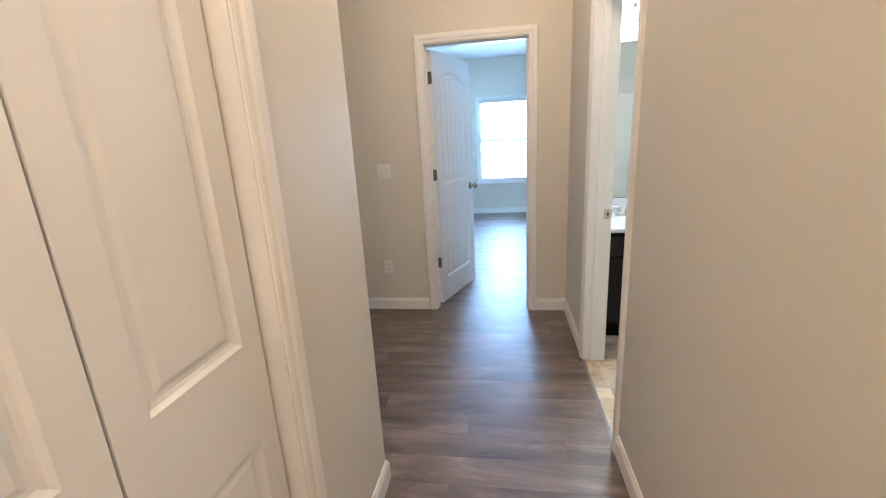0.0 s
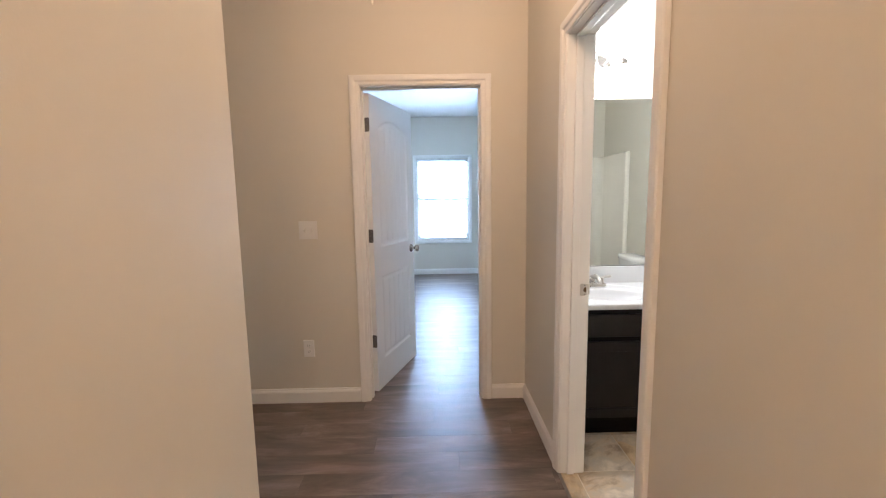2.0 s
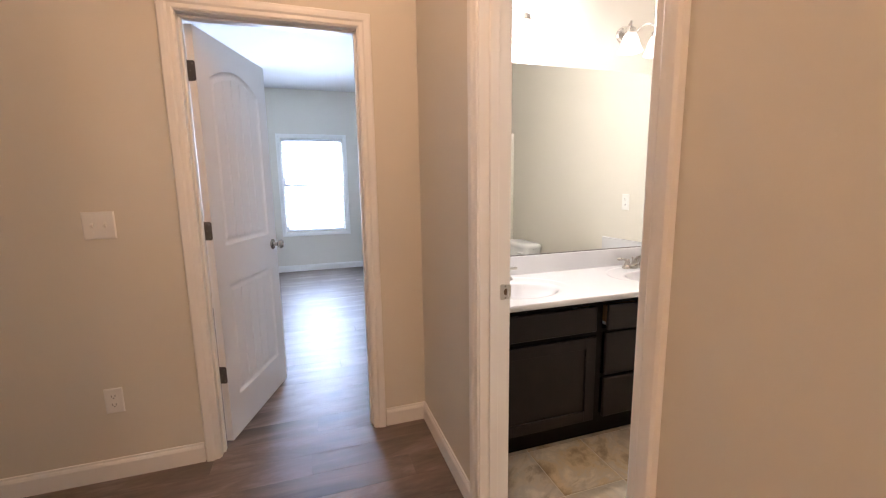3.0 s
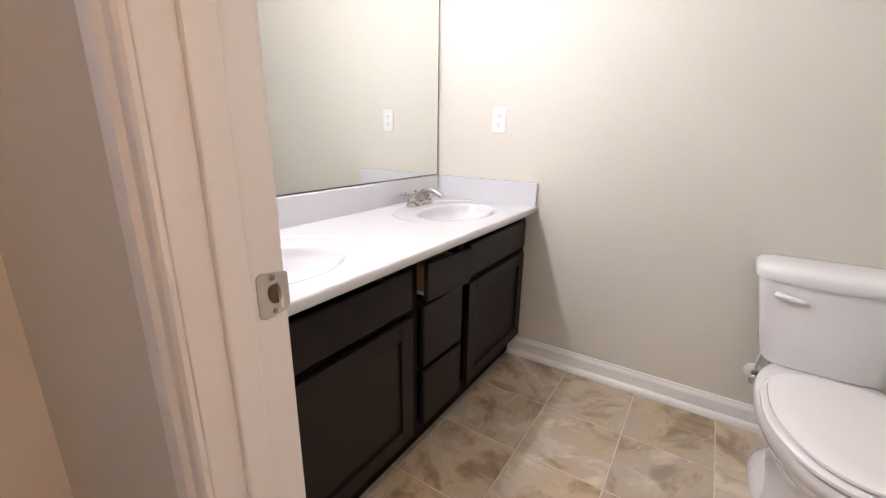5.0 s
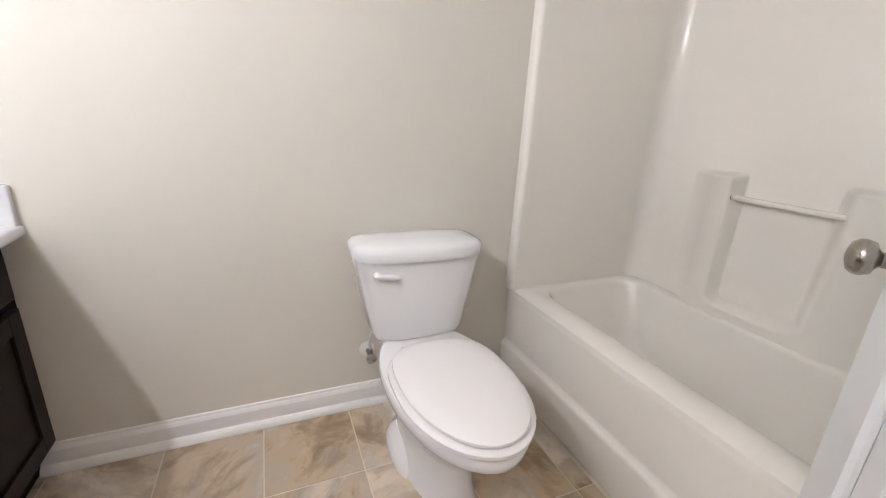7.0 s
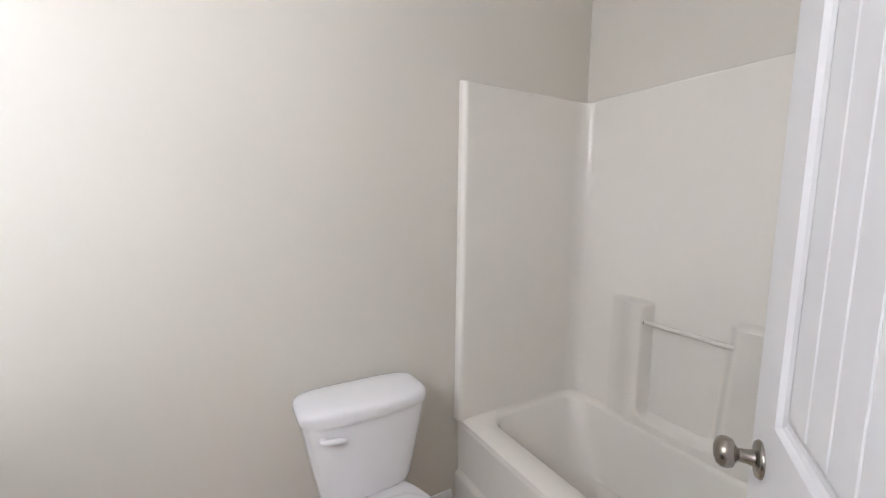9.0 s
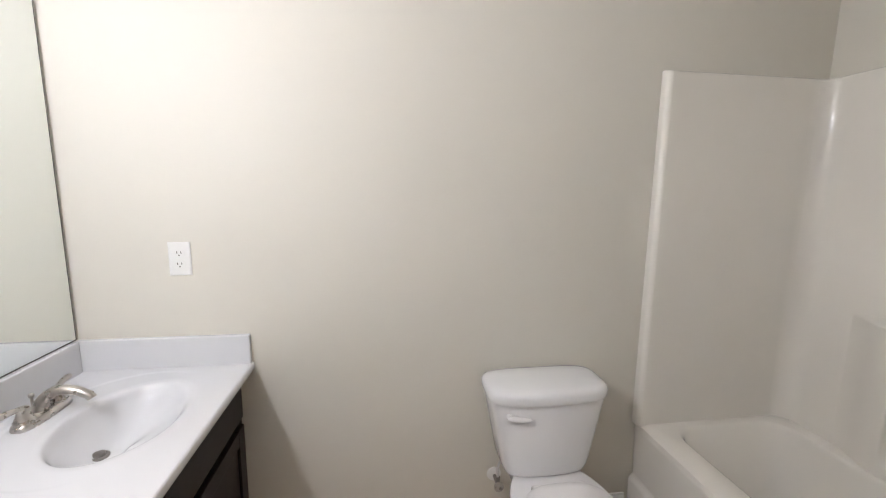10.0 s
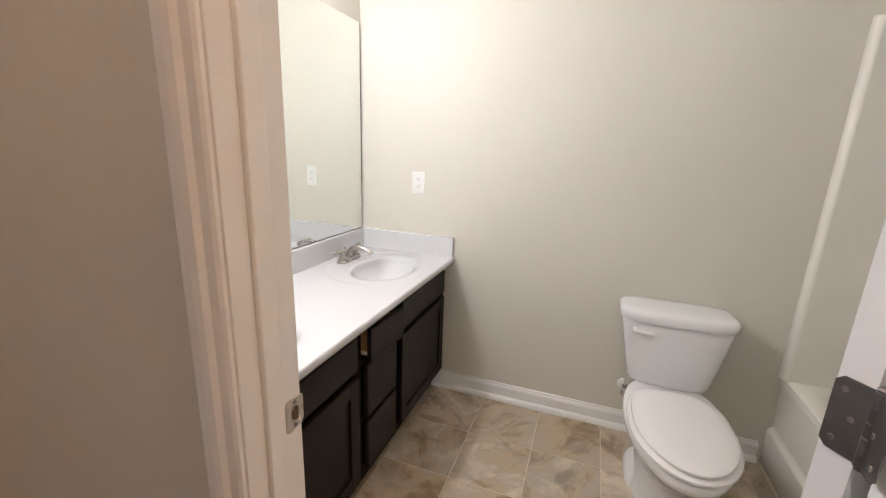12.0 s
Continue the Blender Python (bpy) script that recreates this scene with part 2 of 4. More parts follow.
def prism(bm, outline, place):
    """Extrudes an outline of (u, v): place(u, v, 0 or 1) gives the corner in space."""
    a = [bm.verts.new(place(u, v, 0)) for u, v in outline]
    b = [bm.verts.new(place(u, v, 1)) for u, v in outline]
    bm.faces.new(a[::-1]), bm.faces.new(b)
    n = len(outline)
    for i in range(n):
        bm.faces.new((a[i], a[(i + 1) % n], b[(i + 1) % n], b[i]))


def ring(cx, cy, rx, ry, z, power=2.0, n=40):
    pts = []
    for i in range(n):
        a = 2 * math.pi * i / n
        c, s = math.cos(a), math.sin(a)
        pts.append((cx + rx * math.copysign(abs(c) ** (2 / power), c), cy + ry * math.copysign(abs(s) ** (2 / power), s), z))
    return pts


def loft(bm, rings, cap0=True, cap1=True):
    rows = [[bm.verts.new(p) for p in r] for r in rings]
    n = len(rows[0])
    for a, b in zip(rows, rows[1:]):
        for i in range(n):
            bm.faces.new((a[i], a[(i + 1) % n], b[(i + 1) % n], b[i]))
    if cap0:
        bm.faces.new(rows[0][::-1])
    if cap1:
        bm.faces.new(rows[-1])


def turned(bm, profile, m=Matrix(), n=24):
    """A turned body about z: profile of (radius, z)."""
    rows = []
    for r, z in profile:
        rows.append([m @ Vector((r * math.cos(2 * math.pi * i / n), r * math.sin(2 * math.pi * i / n), z)) for i in range(n)])
    loft(bm, rows)


def tube(bm, points, radius, n=10):
    """A round bar along points; radius may be a list."""
    pts = [Vector(p) for p in points]
    rad = radius if isinstance(radius, (list, tuple)) else [radius] * len(pts)
    rows, side = [], None
    for i, p in enumerate(pts):
        d = (pts[min(i + 1, len(pts) - 1)] - pts[max(i - 1, 0)]).normalized()
        if side is None:
            side = d.cross(Vector((0.31, 0.17, 0.93))).normalized()
        side = (side - d * side.dot(d)).normalized()
        up = d.cross(side)
        rows.append([p + rad[i] * (math.cos(2 * math.pi * k / n) * side + math.sin(2 * math.pi * k / n) * up) for k in range(n)])
    loft(bm, rows)


def arc(p0, p1, p2, n=12):
    a, b, c = Vector(p0), Vector(p1), Vector(p2)
    return [(1 - t) ** 2 * a + 2 * t * (1 - t) * b + t * t * c for t in (i / n for i in range(n + 1))]


# ---------------------------------------------------------------- structure
def setting(name, bm, mat, label, category, **k):
    return tagged(link(name, bm, mat, **k), label, category, kind="structure")


def wall_along_x(name, y0, y1, x0, x1, holes=(), label="greige painted drywall", top=CEIL):
    """Wall that runs along x; holes of (x0, x1, z0, z1), in order."""
    bm, at = bmesh.new(), x0
    for a, b, c, d in holes:
        box(bm, at, a, y0, y1, 0, top)
        if c > 0:
            box(bm, a, b, y0, y1, 0, c)
        box(bm, a, b, y0, y1, d, top)
        at = b
    box(bm, at, x1, y0, y1, 0, top)
    return setting(name, bm, WALL, label, "wall")


def wall_along_y(name, x0, x1, y0, y1, holes=(), label="greige painted drywall", top=CEIL):
    bm, at = bmesh.new(), y0
    for a, b, c, d in holes:
        box(bm, x0, x1, at, a, 0, top)
        box(bm, x0, x1, a, b, d, top)
        at = b
    box(bm, x0, x1, at, y1, 0, top)
    return setting(name, bm, WALL, label, "wall")


HEAD = 2.053
BATH_DOOR = (-1.536, -0.772)
BED_DOOR = (-2.688, -1.909)
BED_DOOR_2 = (-4.430, -3.647)
WIN_1, WIN_2, SILL, WTOP = (-2.53, -1.64), (-6.815, -5.925), 0.62, 2.03
wall_along_y("wall_hall_east", -1.635, -1.52, -4.6, 0.103, [(*BATH_DOOR, 0, HEAD)], "greige painted wall with the bathroom doorway")
wall_along_x("wall_hall_north", -0.012, 0.103, -4.9, -1.635, [(*BED_DOOR_2, 0, HEAD), (*BED_DOOR, 0, HEAD)], "greige painted wall with two bedroom doorways")
wall_along_x("wall_bath_north", 0.0, 0.115, -1.52, 0.115, label="greige bathroom wall behind the mirror")
wall_along_y("wall_bath_east", 0.0, 0.115, -2.915, 0.0, label="greige bathroom wall behind the toilet")
wall_along_x("wall_bath_south", -2.915, -2.80, -1.52, 0.0, label="greige bathroom wall over the bath alcove")
wall_along_y("wall_hall_west", -2.723, -2.608, -4.6, -1.812, [(-3.156, -2.370, 0, HEAD)], "greige painted wall with the closet doorway")
wall_along_x("wall_lobby_south", -1.927, -1.812, -4.9, -2.723)
wall_along_y("wall_lobby_west", -5.0, -4.9, -1.927, 0.103)
wall_along_x("wall_hall_south", -4.7, -4.6, -2.723, -1.52)
# Unseen closet walls, added to block sky light behind the closet door gaps.
wall_along_y("wall_closet_unseen_back", -3.5, -3.4, -3.4, -2.2)
wall_along_x("wall_closet_unseen_north", -2.2, -2.1, -3.5, -2.723)
wall_along_x("wall_closet_unseen_south", -3.5, -3.4, -3.5, -2.723)
wall_along_y("wall_bedroom_divide", -3.4, -3.28, 0.103, 4.6, label="greige wall between the two bedrooms")
wall_along_y("wall_bedroom_east", 1.2, 1.32, 0.115, 4.6)
wall_along_y("wall_bedroom_west", -7.7, -7.6, 0.103, 4.6)
wall_along_x("wall_bedroom_south", 0.0, 0.115, 0.115, 1.32)
wall_along_x("wall_bedroom_south_2", -0.012, 0.103, -7.7, -5.0)
wall_along_x("wall_bedroom_north", 4.6, 4.74, -7.7, 1.32, [(*WIN_2, SILL, WTOP), (*WIN_1, SILL, WTOP)], "pale bedroom outside wall with two windows")
setting("ceiling", boxes((-7.7, 1.32, -4.7, 4.74, CEIL, CEIL + 0.12)), CEILING, "flat white painted ceiling", "ceiling")
setting("ground", boxes((-400, 400, -400, 400, -0.5, -0.35)), GRASS, "mown lawn outside the house", "ground")


def moulding(bm, path, outline, closed=False):
    """Sweeps a profile of (out, up) along a floor path of (x, y); out is to the left of the path, corners mitred."""
    n, rows = len(path), []
    for i, p in enumerate(path):
        p = Vector(p)
        a = (p - Vector(path[i - 1])).normalized() if i else None
        b = (Vector(path[i + 1]) - p).normalized() if i < n - 1 else None
        na = Vector((-a.y, a.x)) if a else None
        nb = Vector((-b.y, b.x)) if b else None
        if na and nb:
            m = (na + nb).normalized()
            m = m / max(0.3, m.dot(na))
        else:
            m = na or nb
        rows.append([(p.x + m.x * o, p.y + m.y * o, z) for o, z in outline])
    loft(bm, rows)


BASE = [(0, 0.001), (0.031, 0.001), (0.0305, 0.010), (0.027, 0.019), (0.021, 0.0255), (0.0145, 0.028), (0.0135, 0.029), (0.0135, 0.074), (0.010, 0.083), (0.0065, 0.088), (0.0055, 0.096), (0, 0.098)]


PLAIN = [(0, 0.001), (0.0135, 0.001), (0.0135, 0.074), (0.010, 0.083), (0.0065, 0.088), (0.0055, 0.096), (0, 0.098)]


def baseboard(path, label="white painted baseboard", outline=PLAIN):
    bm = bmesh.new()
    moulding(bm, path, outline)
    return setting("baseboard", bm, TRIM, label, "baseboard")


baseboard([(0, -2.058), (0, -0.462)], "white painted baseboard with a shoe moulding", BASE)                                   # behind the toilet
baseboard([(-1.52, -1.586), (-1.52, -2.058)], "white painted baseboard with a shoe moulding", BASE)
baseboard([(-1.635, -0.722), (-1.635, -0.012), (-1.857, -0.012)])        # corner by the bedroom door
baseboard([(-2.740, -0.012), (-3.595, -0.012)])
baseboard([(-4.482, -0.012), (-4.9, -0.012), (-4.9, -1.812), (-2.608, -1.812), (-2.608, -2.295)])
baseboard([(-2.608, -3.195), (-2.608, -4.6), (-1.635, -4.6), (-1.635, -1.586)])
baseboard([(1.2, 4.6), (-3.28, 4.6), (-3.28, 0.103)])
baseboard([(-3.4, 0.103), (-3.4, 4.6), (-7.6, 4.6), (-7.6, 0.103)])

CASE = [(0, 0), (0, 0.007), (0.006, 0.010), (0.020, 0.011), (0.028, 0.0165), (0.040, 0.018), (0.054, 0.018), (0.060, 0.014), (0.060, 0)]


def casing(parent, w0, w1, top, place, bottom=None):
    """Mitred trim round an opening from w0 to w1; place(w, z, out) gives the spot in space."""
    rows, gap = [], 0.005
    corners = [(w0, 0.0, -1, 0), (w0, top, -1, 1), (w1, top, 1, 1), (w1, 0.0, 1, 0)]
    if bottom is not None:
        corners = [(w0, bottom, -1, -1), (w0, top, -1, 1), (w1, top, 1, 1), (w1, bottom, 1, -1), (w0, bottom, -1, -1)]
    for w, z, sw, sz in corners:
        rows.append([place(w + sw * (gap + d), z + sz * (gap + d), o) for d, o in CASE])
    bm = bmesh.new()
    loft(bm, rows, bottom is None, bottom is None)
    return part("trim", bm, TRIM, parent)


def doorway(name, w0, w1, top, deep0, deep1, place, label, stop):
    """Jamb liner, stop and casings on both sides; place(w, deep, z)."""
    t = 0.018
    root = thing(name, label, "door frame", kind="structure")
    for a, b, c, d in ((w0, w0 + t, 0.0, top - t), (w1 - t, w1, 0.0, top - t), (w0, w1, top - t, top)):
        bm = bmesh.new()
        prism(bm, [(a, c), (b, c), (b, d), (a, d)], lambda u, v, k: place(u, deep0 - 0.001 if k == 0 else deep1 + 0.001, v))
        part("jamb", bm, TRIM, root, bevel=0.0015)
    s0, s1 = stop
    i0, i1, it = w0 + t, w1 - t, top - t
    for a, b, c, d in ((i0, i0 + 0.011, 0.0, it - 0.011), (i1 - 0.011, i1, 0.0, it - 0.011), (i0, i1, it - 0.011, it)):
        bm = bmesh.new()
        prism(bm, [(a, c), (b, c), (b, d), (a, d)], lambda u, v, k: place(u, s0 if k == 0 else s1, v))
        part("stop", bm, TRIM, root, bevel=0.003)
    casing(root, i0, i1, it, lambda w, z, o: place(w, deep0 - o, z))
    casing(root, i0, i1, it, lambda w, z, o: place(w, deep1 + o, z))
    return root


bath_frame = doorway("door_frame_1", *BATH_DOOR, HEAD, -1.635, -1.52, lambda w, d, z: (d, w, z), "white painted bathroom door frame with a strike plate", (-1.600, -1.565))
doorway("door_frame_2", *BED_DOOR, HEAD, -0.012, 0.103, lambda w, d, z: (w, d, z), "white painted bedroom door frame", (0.023, 0.058))
doorway("door_frame_3", *BED_DOOR_2, HEAD, -0.012, 0.103, lambda w, d, z: (w, d, z), "white painted door frame of the second bedroom", (0.023, 0.058))
doorway("door_frame_4", -3.156, -2.370, HEAD, -2.723, -2.608, lambda w, d, z: (d, w, z), "white painted closet door frame", (-2.722, -2.712))


# ---------------------------------------------------------------- doors
def inset(poly, d):
    out, n = [], len(poly)
    for i, p in enumerate(poly):
        p, a, b = Vector(p), Vector(poly[i - 1]), Vector(poly[(i + 1) % n])
        e, f = (p - a).normalized(), (b - p).normalized()
        na, nb = Vector((-e.y, e.x)), Vector((-f.y, f.x))
        m = (na + nb).normalized()
        out.append(tuple(p + m * d / max(0.3, m.dot(na))))
    return out


def arch(u0, u1, v0, v1, rise, n=14):
    """Panel outline, counter-clockwise, with an arched head when rise is over 0."""
    pts = [(u0, v0), (u1, v0)]
    if rise <= 0:
        return pts + [(u1, v1), (u0, v1)]
    for i in range(n + 1):
        k = 1 - 2 * i / n
        pts.append(((u0 + u1) / 2 + k * (u1 - u0) / 2, v1 - rise * k * k))
    return pts


def panel_door(parent, width, height, thick=0.035, stile=0.105, planks=5, mid0=0.800, mid1=1.005):
    """Two-panel plank door in the parent's frame: u along x from the hinge, v along z, faces at y = 0 and y = thick."""
    low = 0.205
    u0, u1 = stile, width - stile
    panels = [arch(u0, u1, low, mid0, 0), arch(u0, u1, mid1, height - 0.125, 0.075)]
    bm = bmesh.new()
    box(bm, 0, u0, 0, thick, 0, height), box(bm, u1, width, 0, thick, 0, height)
    box(bm, u0, u1, 0, thick, 0, low), box(bm, u0, u1, 0, thick, mid0, mid1)
    prism(bm, panels[1][2:] + [(u0, height), (u1, height)], lambda u, v, k: (u, k * thick, v))
    part("slab", bm, DOOR, parent)
    for poly in panels:
        bm = bmesh.new()
        for face, way in ((0.0, 1), (thick, -1)):
            levels = [(0, 0.0), (0.008, 0.007), (0.016, 0.010), (0.024, 0.010), (0.036, 0.0055)]
            rows = [[(u, face + way * deep, v) for u, v in inset(poly, d)] for d, deep in levels]
            loft(bm, rows, False, False)
        core = inset(poly, 0.030)
        prism(bm, core, lambda u, v, k: (u, 0.0085 + k * (thick - 0.017), v))
        rim = part("panel", bm, DOOR, parent)
        field = inset(poly, 0.0365)
        a, b = field[0][0], field[1][0]
        for i in range(planks):
            p0 = a + (b - a) * i / planks + (0.002 if i else -0.0004)
            p1 = a + (b - a) * (i + 1) / planks - (0.002 if i < planks - 1 else -0.0004)
            bot = field[0][1] - 0.0004

            def head(u):
                if len(field) == 4:
                    return field[2][1]
                k = (u - (a + b) / 2) / ((b - a) / 2)
                return max(q[1] for q in field) - 0.066 * k * k
            us = [p0 + (p1 - p0) * j / 3 for j in range(4)]
            line = [(p0, bot), (p1, bot)] + [(u, head(u)) for u in reversed(us)]
            bm = bmesh.new()
            prism(bm, line, lambda u, v, k: (u, 0.0055 + k * (thick - 0.011), v))
            part("plank", bm, DOOR, rim, bevel=0.0015 if planks > 1 else 0.0, segments=1)


def knob(parent, u, v, y, way):
    bm = bmesh.new()
    m = Matrix.Translation((u, y, v)) @ Matrix.Rotation(radians(-90 * way), 4, "X")
    turned(bm, [(0.033, 0), (0.033, 0.003), (0.030, 0.007), (0.015, 0.010), (0.0125, 0.018), (0.0115, 0.032), (0.015, 0.036), (0.024, 0.041), (0.0275, 0.050), (0.0270, 0.058), (0.022, 0.065), (0.011, 0.069), (0.002, 0.070)], m, 28)
    return part("knob", bm, KNOB, parent, "satin nickel door knob", smooth=True)


def hinge(parent, z, m, swing):
    """Butt hinge about the parent's local z axis; one leaf on the door edge, one turned by swing degrees onto the jamb."""
    bm = bmesh.new()
    r = Matrix.Rotation(radians(swing), 3, "Z")
    for leaf, turn in ((0, Matrix.Identity(3)), (1, r)):
        out = [(0.0, -0.044), (0.030, -0.044), (0.037, -0.037), (0.037, 0.037), (0.030, 0.044), (0.0, 0.044)]
        prism(bm, out, lambda u, v, k: m @ Vector((*(turn @ Vector((0.0015 * (1 - 2 * k) * 0.5, u, 0))).xy, z + v)))
    leaf = part("hinge", bm, HINGE, parent, "dark nickel butt hinge")
    bm = bmesh.new()
    for k in range(5):
        z0 = z - 0.045 + 0.018 * k
        turned(bm, [(0.0052, z0 + 0.0004), (0.0064, z0 + 0.0012), (0.0064, z0 + 0.0168), (0.0052, z0 + 0.0176)], m @ Matrix.Translation((0, -0.004, 0)), 14)
    turned(bm, [(0.0045, z - 0.048), (0.0045, z + 0.047), (0.006, z + 0.0475), (0.0035, z + 0.050)], m @ Matrix.Translation((0, -0.004, 0)), 12)
    part("barrel", bm, HINGE, leaf, smooth=True)
    for turn, side in ((Matrix.Identity(4), -1), (Matrix.Rotation(radians(swing), 4, "Z"), 1)):
        for v, u in ((-0.030, 0.026), (0.0, 0.014), (0.030, 0.026)):
            bm = bmesh.new()
            turned(bm, [(0.0036, 0), (0.0030, 0.0007), (0.0012, 0.0004)], m @ turn @ Matrix.Translation((side * 0.0008, u, z + v)) @ Matrix.Rotation(radians(90 * side), 4, "Y"), 10)
            part("screw", bm, STEEL, leaf)
    return leaf


# bathroom door, swung into the room against the bath
bath_door = thing("door_1", "white two-panel bathroom door standing open against the bath", "door", pose(-1.505, -1.508, 0.012, 0, 0, -56.3), kind="structure")
panel_door(bath_door, 0.672, 2.012, stile=0.118, mid1=1.010)
knob(bath_door, 0.609, 0.924, 0.035, 1)
knob(bath_door, 0.609, 0.924, 0.0, -1)
for hz in (0.25, 1.070, 1.80):
    hinge(bath_door, hz, Matrix.Translation((-0.0015, -0.002, 0)), 142)

# bedroom door, swung into the bedroom
bed_door = thing("door_2", "white two-panel arch-top bedroom door standing open", "door", pose(-2.635, 0.095, 0.012, 0, 0, 71), kind="structure")
panel_door(bed_door, 0.705, 2.012)
knob(bed_door, 0.645, 0.935, 0.0, -1)
knob(bed_door, 0.645, 0.935, 0.035, 1)
for hz in (0.36, 1.09, 1.815):
    hinge(bed_door, hz, Matrix.Translation((-0.0015, 0.037, 0)) @ Matrix.Diagonal((1, -1, 1, 1)), 110)

# closet doors in the hall
for name, at in (("door_3", -2.400), ("door_4", -2.763)):
    leaf = thing(name, "white two-panel closet door, shut", "door", pose(-2.685, at, 0.012, 0, 0, -90), kind="structure")
    panel_door(leaf, 0.357, 2.012, stile=0.063, planks=1, mid0=0.728, mid1=0.952)

# strike plate on the bathroom jamb
bm = bmesh.new()
outline = []
for cx, cz, a0 in ((-1.519, 0.934, 0), (-1.546, 0.938, 90), (-1.546, 0.893, 180), (-1.519, 0.897, 270)):
    outline += [(cx + 0.009 * math.cos(radians(a0 + 18 * i)), cz + 0.007 * math.sin(radians(a0 + 18 * i))) for i in range(6)]
prism(bm, outline, lambda u, v, k: (u, (-0.7922 if k else -0.7895) + max(0.0, u + 1.520) * 0.35, v))
strike = part("strike_plate", bm, STRIKE, bath_frame, "satin nickel strike plate", bevel=0.0005)
bm = bmesh.new()
hole = [(-1.5285 - 0.0125 * math.sin(math.pi * i / 10) ** 0.6, 0.9155 - 0.0125 * math.cos(math.pi * i / 10)) for i in range(11)]
prism(bm, hole, lambda u, v, k: (u, -0.7928 + 0.0004 * k, v))
part("latch_hole", bm, HOLE, strike, "dark wooden latch mortise")
bm = bmesh.new()
tube(bm, [(-1.5285, -0.7925, 0.9025), (-1.5245, -0.7920, 0.9090), (-1.5235, -0.7918, 0.9155), (-1.5245, -0.7920, 0.9220), (-1.5285, -0.7925, 0.9285)], 0.0014, 8)
part("lip", bm, STRIKE, strike, smooth=True)
for z in (0.8940, 0.9370):
    bm = bmesh.new()
    turned(bm, [(0.0038, 0), (0.0030, 0.0008), (0.001, 0.0010)], Matrix.Translation((-1.53405, -0.7921, z)) @ Matrix.Rotation(radians(90), 4, "X"), 12)
    part("screw", bm, STEEL, strike, smooth=True)


# ---------------------------------------------------------------- windows
def window(name, x0, x1):
    root = thing(name, "white vinyl double-hung window with bright daylight behind it", "window", kind="structure")
    y0, y1 = 4.605, 4.70
    w = 0.045
    for d in ((x0, x0 + w, y0 + 0.03, y1 - 0.01, SILL, WTOP), (x1 - w, x1, y0 + 0.03, y1 - 0.01, SILL, WTOP), (x0 + w, x1 - w, y0 + 0.03, y1 - 0.01, SILL, SILL + w), (x0 + w, x1 - w, y0 + 0.03, y1 - 0.01, WTOP - w, WTOP)):
        part("window_frame", boxes(d), PLATE, root, bevel=0.004)
    zm = (SILL + WTOP) / 2
    part("meeting_rail", boxes((x0 + w, x1 - w, y0 + 0.035, y1 - 0.03, zm - 0.022, zm + 0.022)), PLATE, root, bevel=0.004)
    casing(root, x0, x1, WTOP, lambda u, z, o: (u, 4.6 - o, z), bottom=SILL)
    for a, b in ((SILL + w, zm - 0.022), (zm + 0.022, WTOP - w)):
        pane = part("pane", boxes((x0 + w, x1 - w, 4.672, 4.676, a, b)), GLASS, root)
        pane.visible_shadow = False
    return root


def blind(x0, x1):
    root = thing("window_blind", "white horizontal slat blind, lowered with its slats open", "blind", group="window blinds")
    part("head_rail", boxes((x0 + 0.006, x1 - 0.006, 4.595, 4.630, WTOP - 0.045, WTOP - 0.004)), BLIND, root, bevel=0.003)
    slat, z = None, WTOP - 0.075
    while z > SILL + 0.06:
        if slat is None:
            bm = bmesh.new()
            line = [(-0.024, 0.000), (-0.012, 0.0022), (0.0, 0.003), (0.012, 0.0022), (0.024, 0.0), (0.024, 0.0012), (0.012, 0.0034), (0.0, 0.0042), (-0.012, 0.0034), (-0.024, 0.0012)]
            prism(bm, line, lambda u, v, k: (x0 + 0.01 + k * (x1 - x0 - 0.02), u, v))
            slat = part("slat", bm, BLIND, root)
            data = slat.data
        else:
            slat = new("slat", data)
            slat.parent = root
        slat.location, slat.rotation_euler = (0, 4.613, z), (radians(-17), 0, 0)
        z -= 0.043
    part("bottom_rail", boxes((x0 + 0.01, x1 - 0.01, 4.597, 4.629, SILL + 0.012, SILL + 0.030)), BLIND, root, bevel=0.003)
    for x in (x0 + 0.16, x1 - 0.16):
        bm = bmesh.new()
        tube(bm, [(x, 4.612, SILL + 0.02), (x, 4.612, WTOP - 0.01)], 0.0013, 6)
        part("lift_cord", bm, CORD, root)


window("window_1", *WIN_1), window("window_2", *WIN_2)
blind(*WIN_1), blind(*WIN_2)


# ---------------------------------------------------------------- bathroom: vanity
FRONT = -0.506
vanity = thing("vanity_cabinet", "espresso-stained double vanity cabinet with its top drawer hanging open", "cabinet")
VX0, VX1 = -1.518, -0.003
part("carcass", boxes((VX0, VX1, -0.455, -0.445, 0.001, 0.105), (VX0, VX1, -0.490, -0.02, 0.105, 0.120), (VX0, VX0 + 0.016, -0.490, -0.02, 0.120, 0.748), (VX1 - 0.016, VX1, -0.490, -0.02, 0.120, 0.748), (VX0 + 0.016, VX1 - 0.016, -0.03, -0.02, 0.120, 0.748)), CABINET_IN, vanity)
STILES = [(-1.518, -1.440), (-0.925, -0.862), (-0.622, -0.575), (-0.055, -0.003)]
for a, b in STILES:
    part("face_stile", boxes((a, b, FRONT, -0.484, 0.105, 0.748)), CABINET_IN, vanity, bevel=0.001)
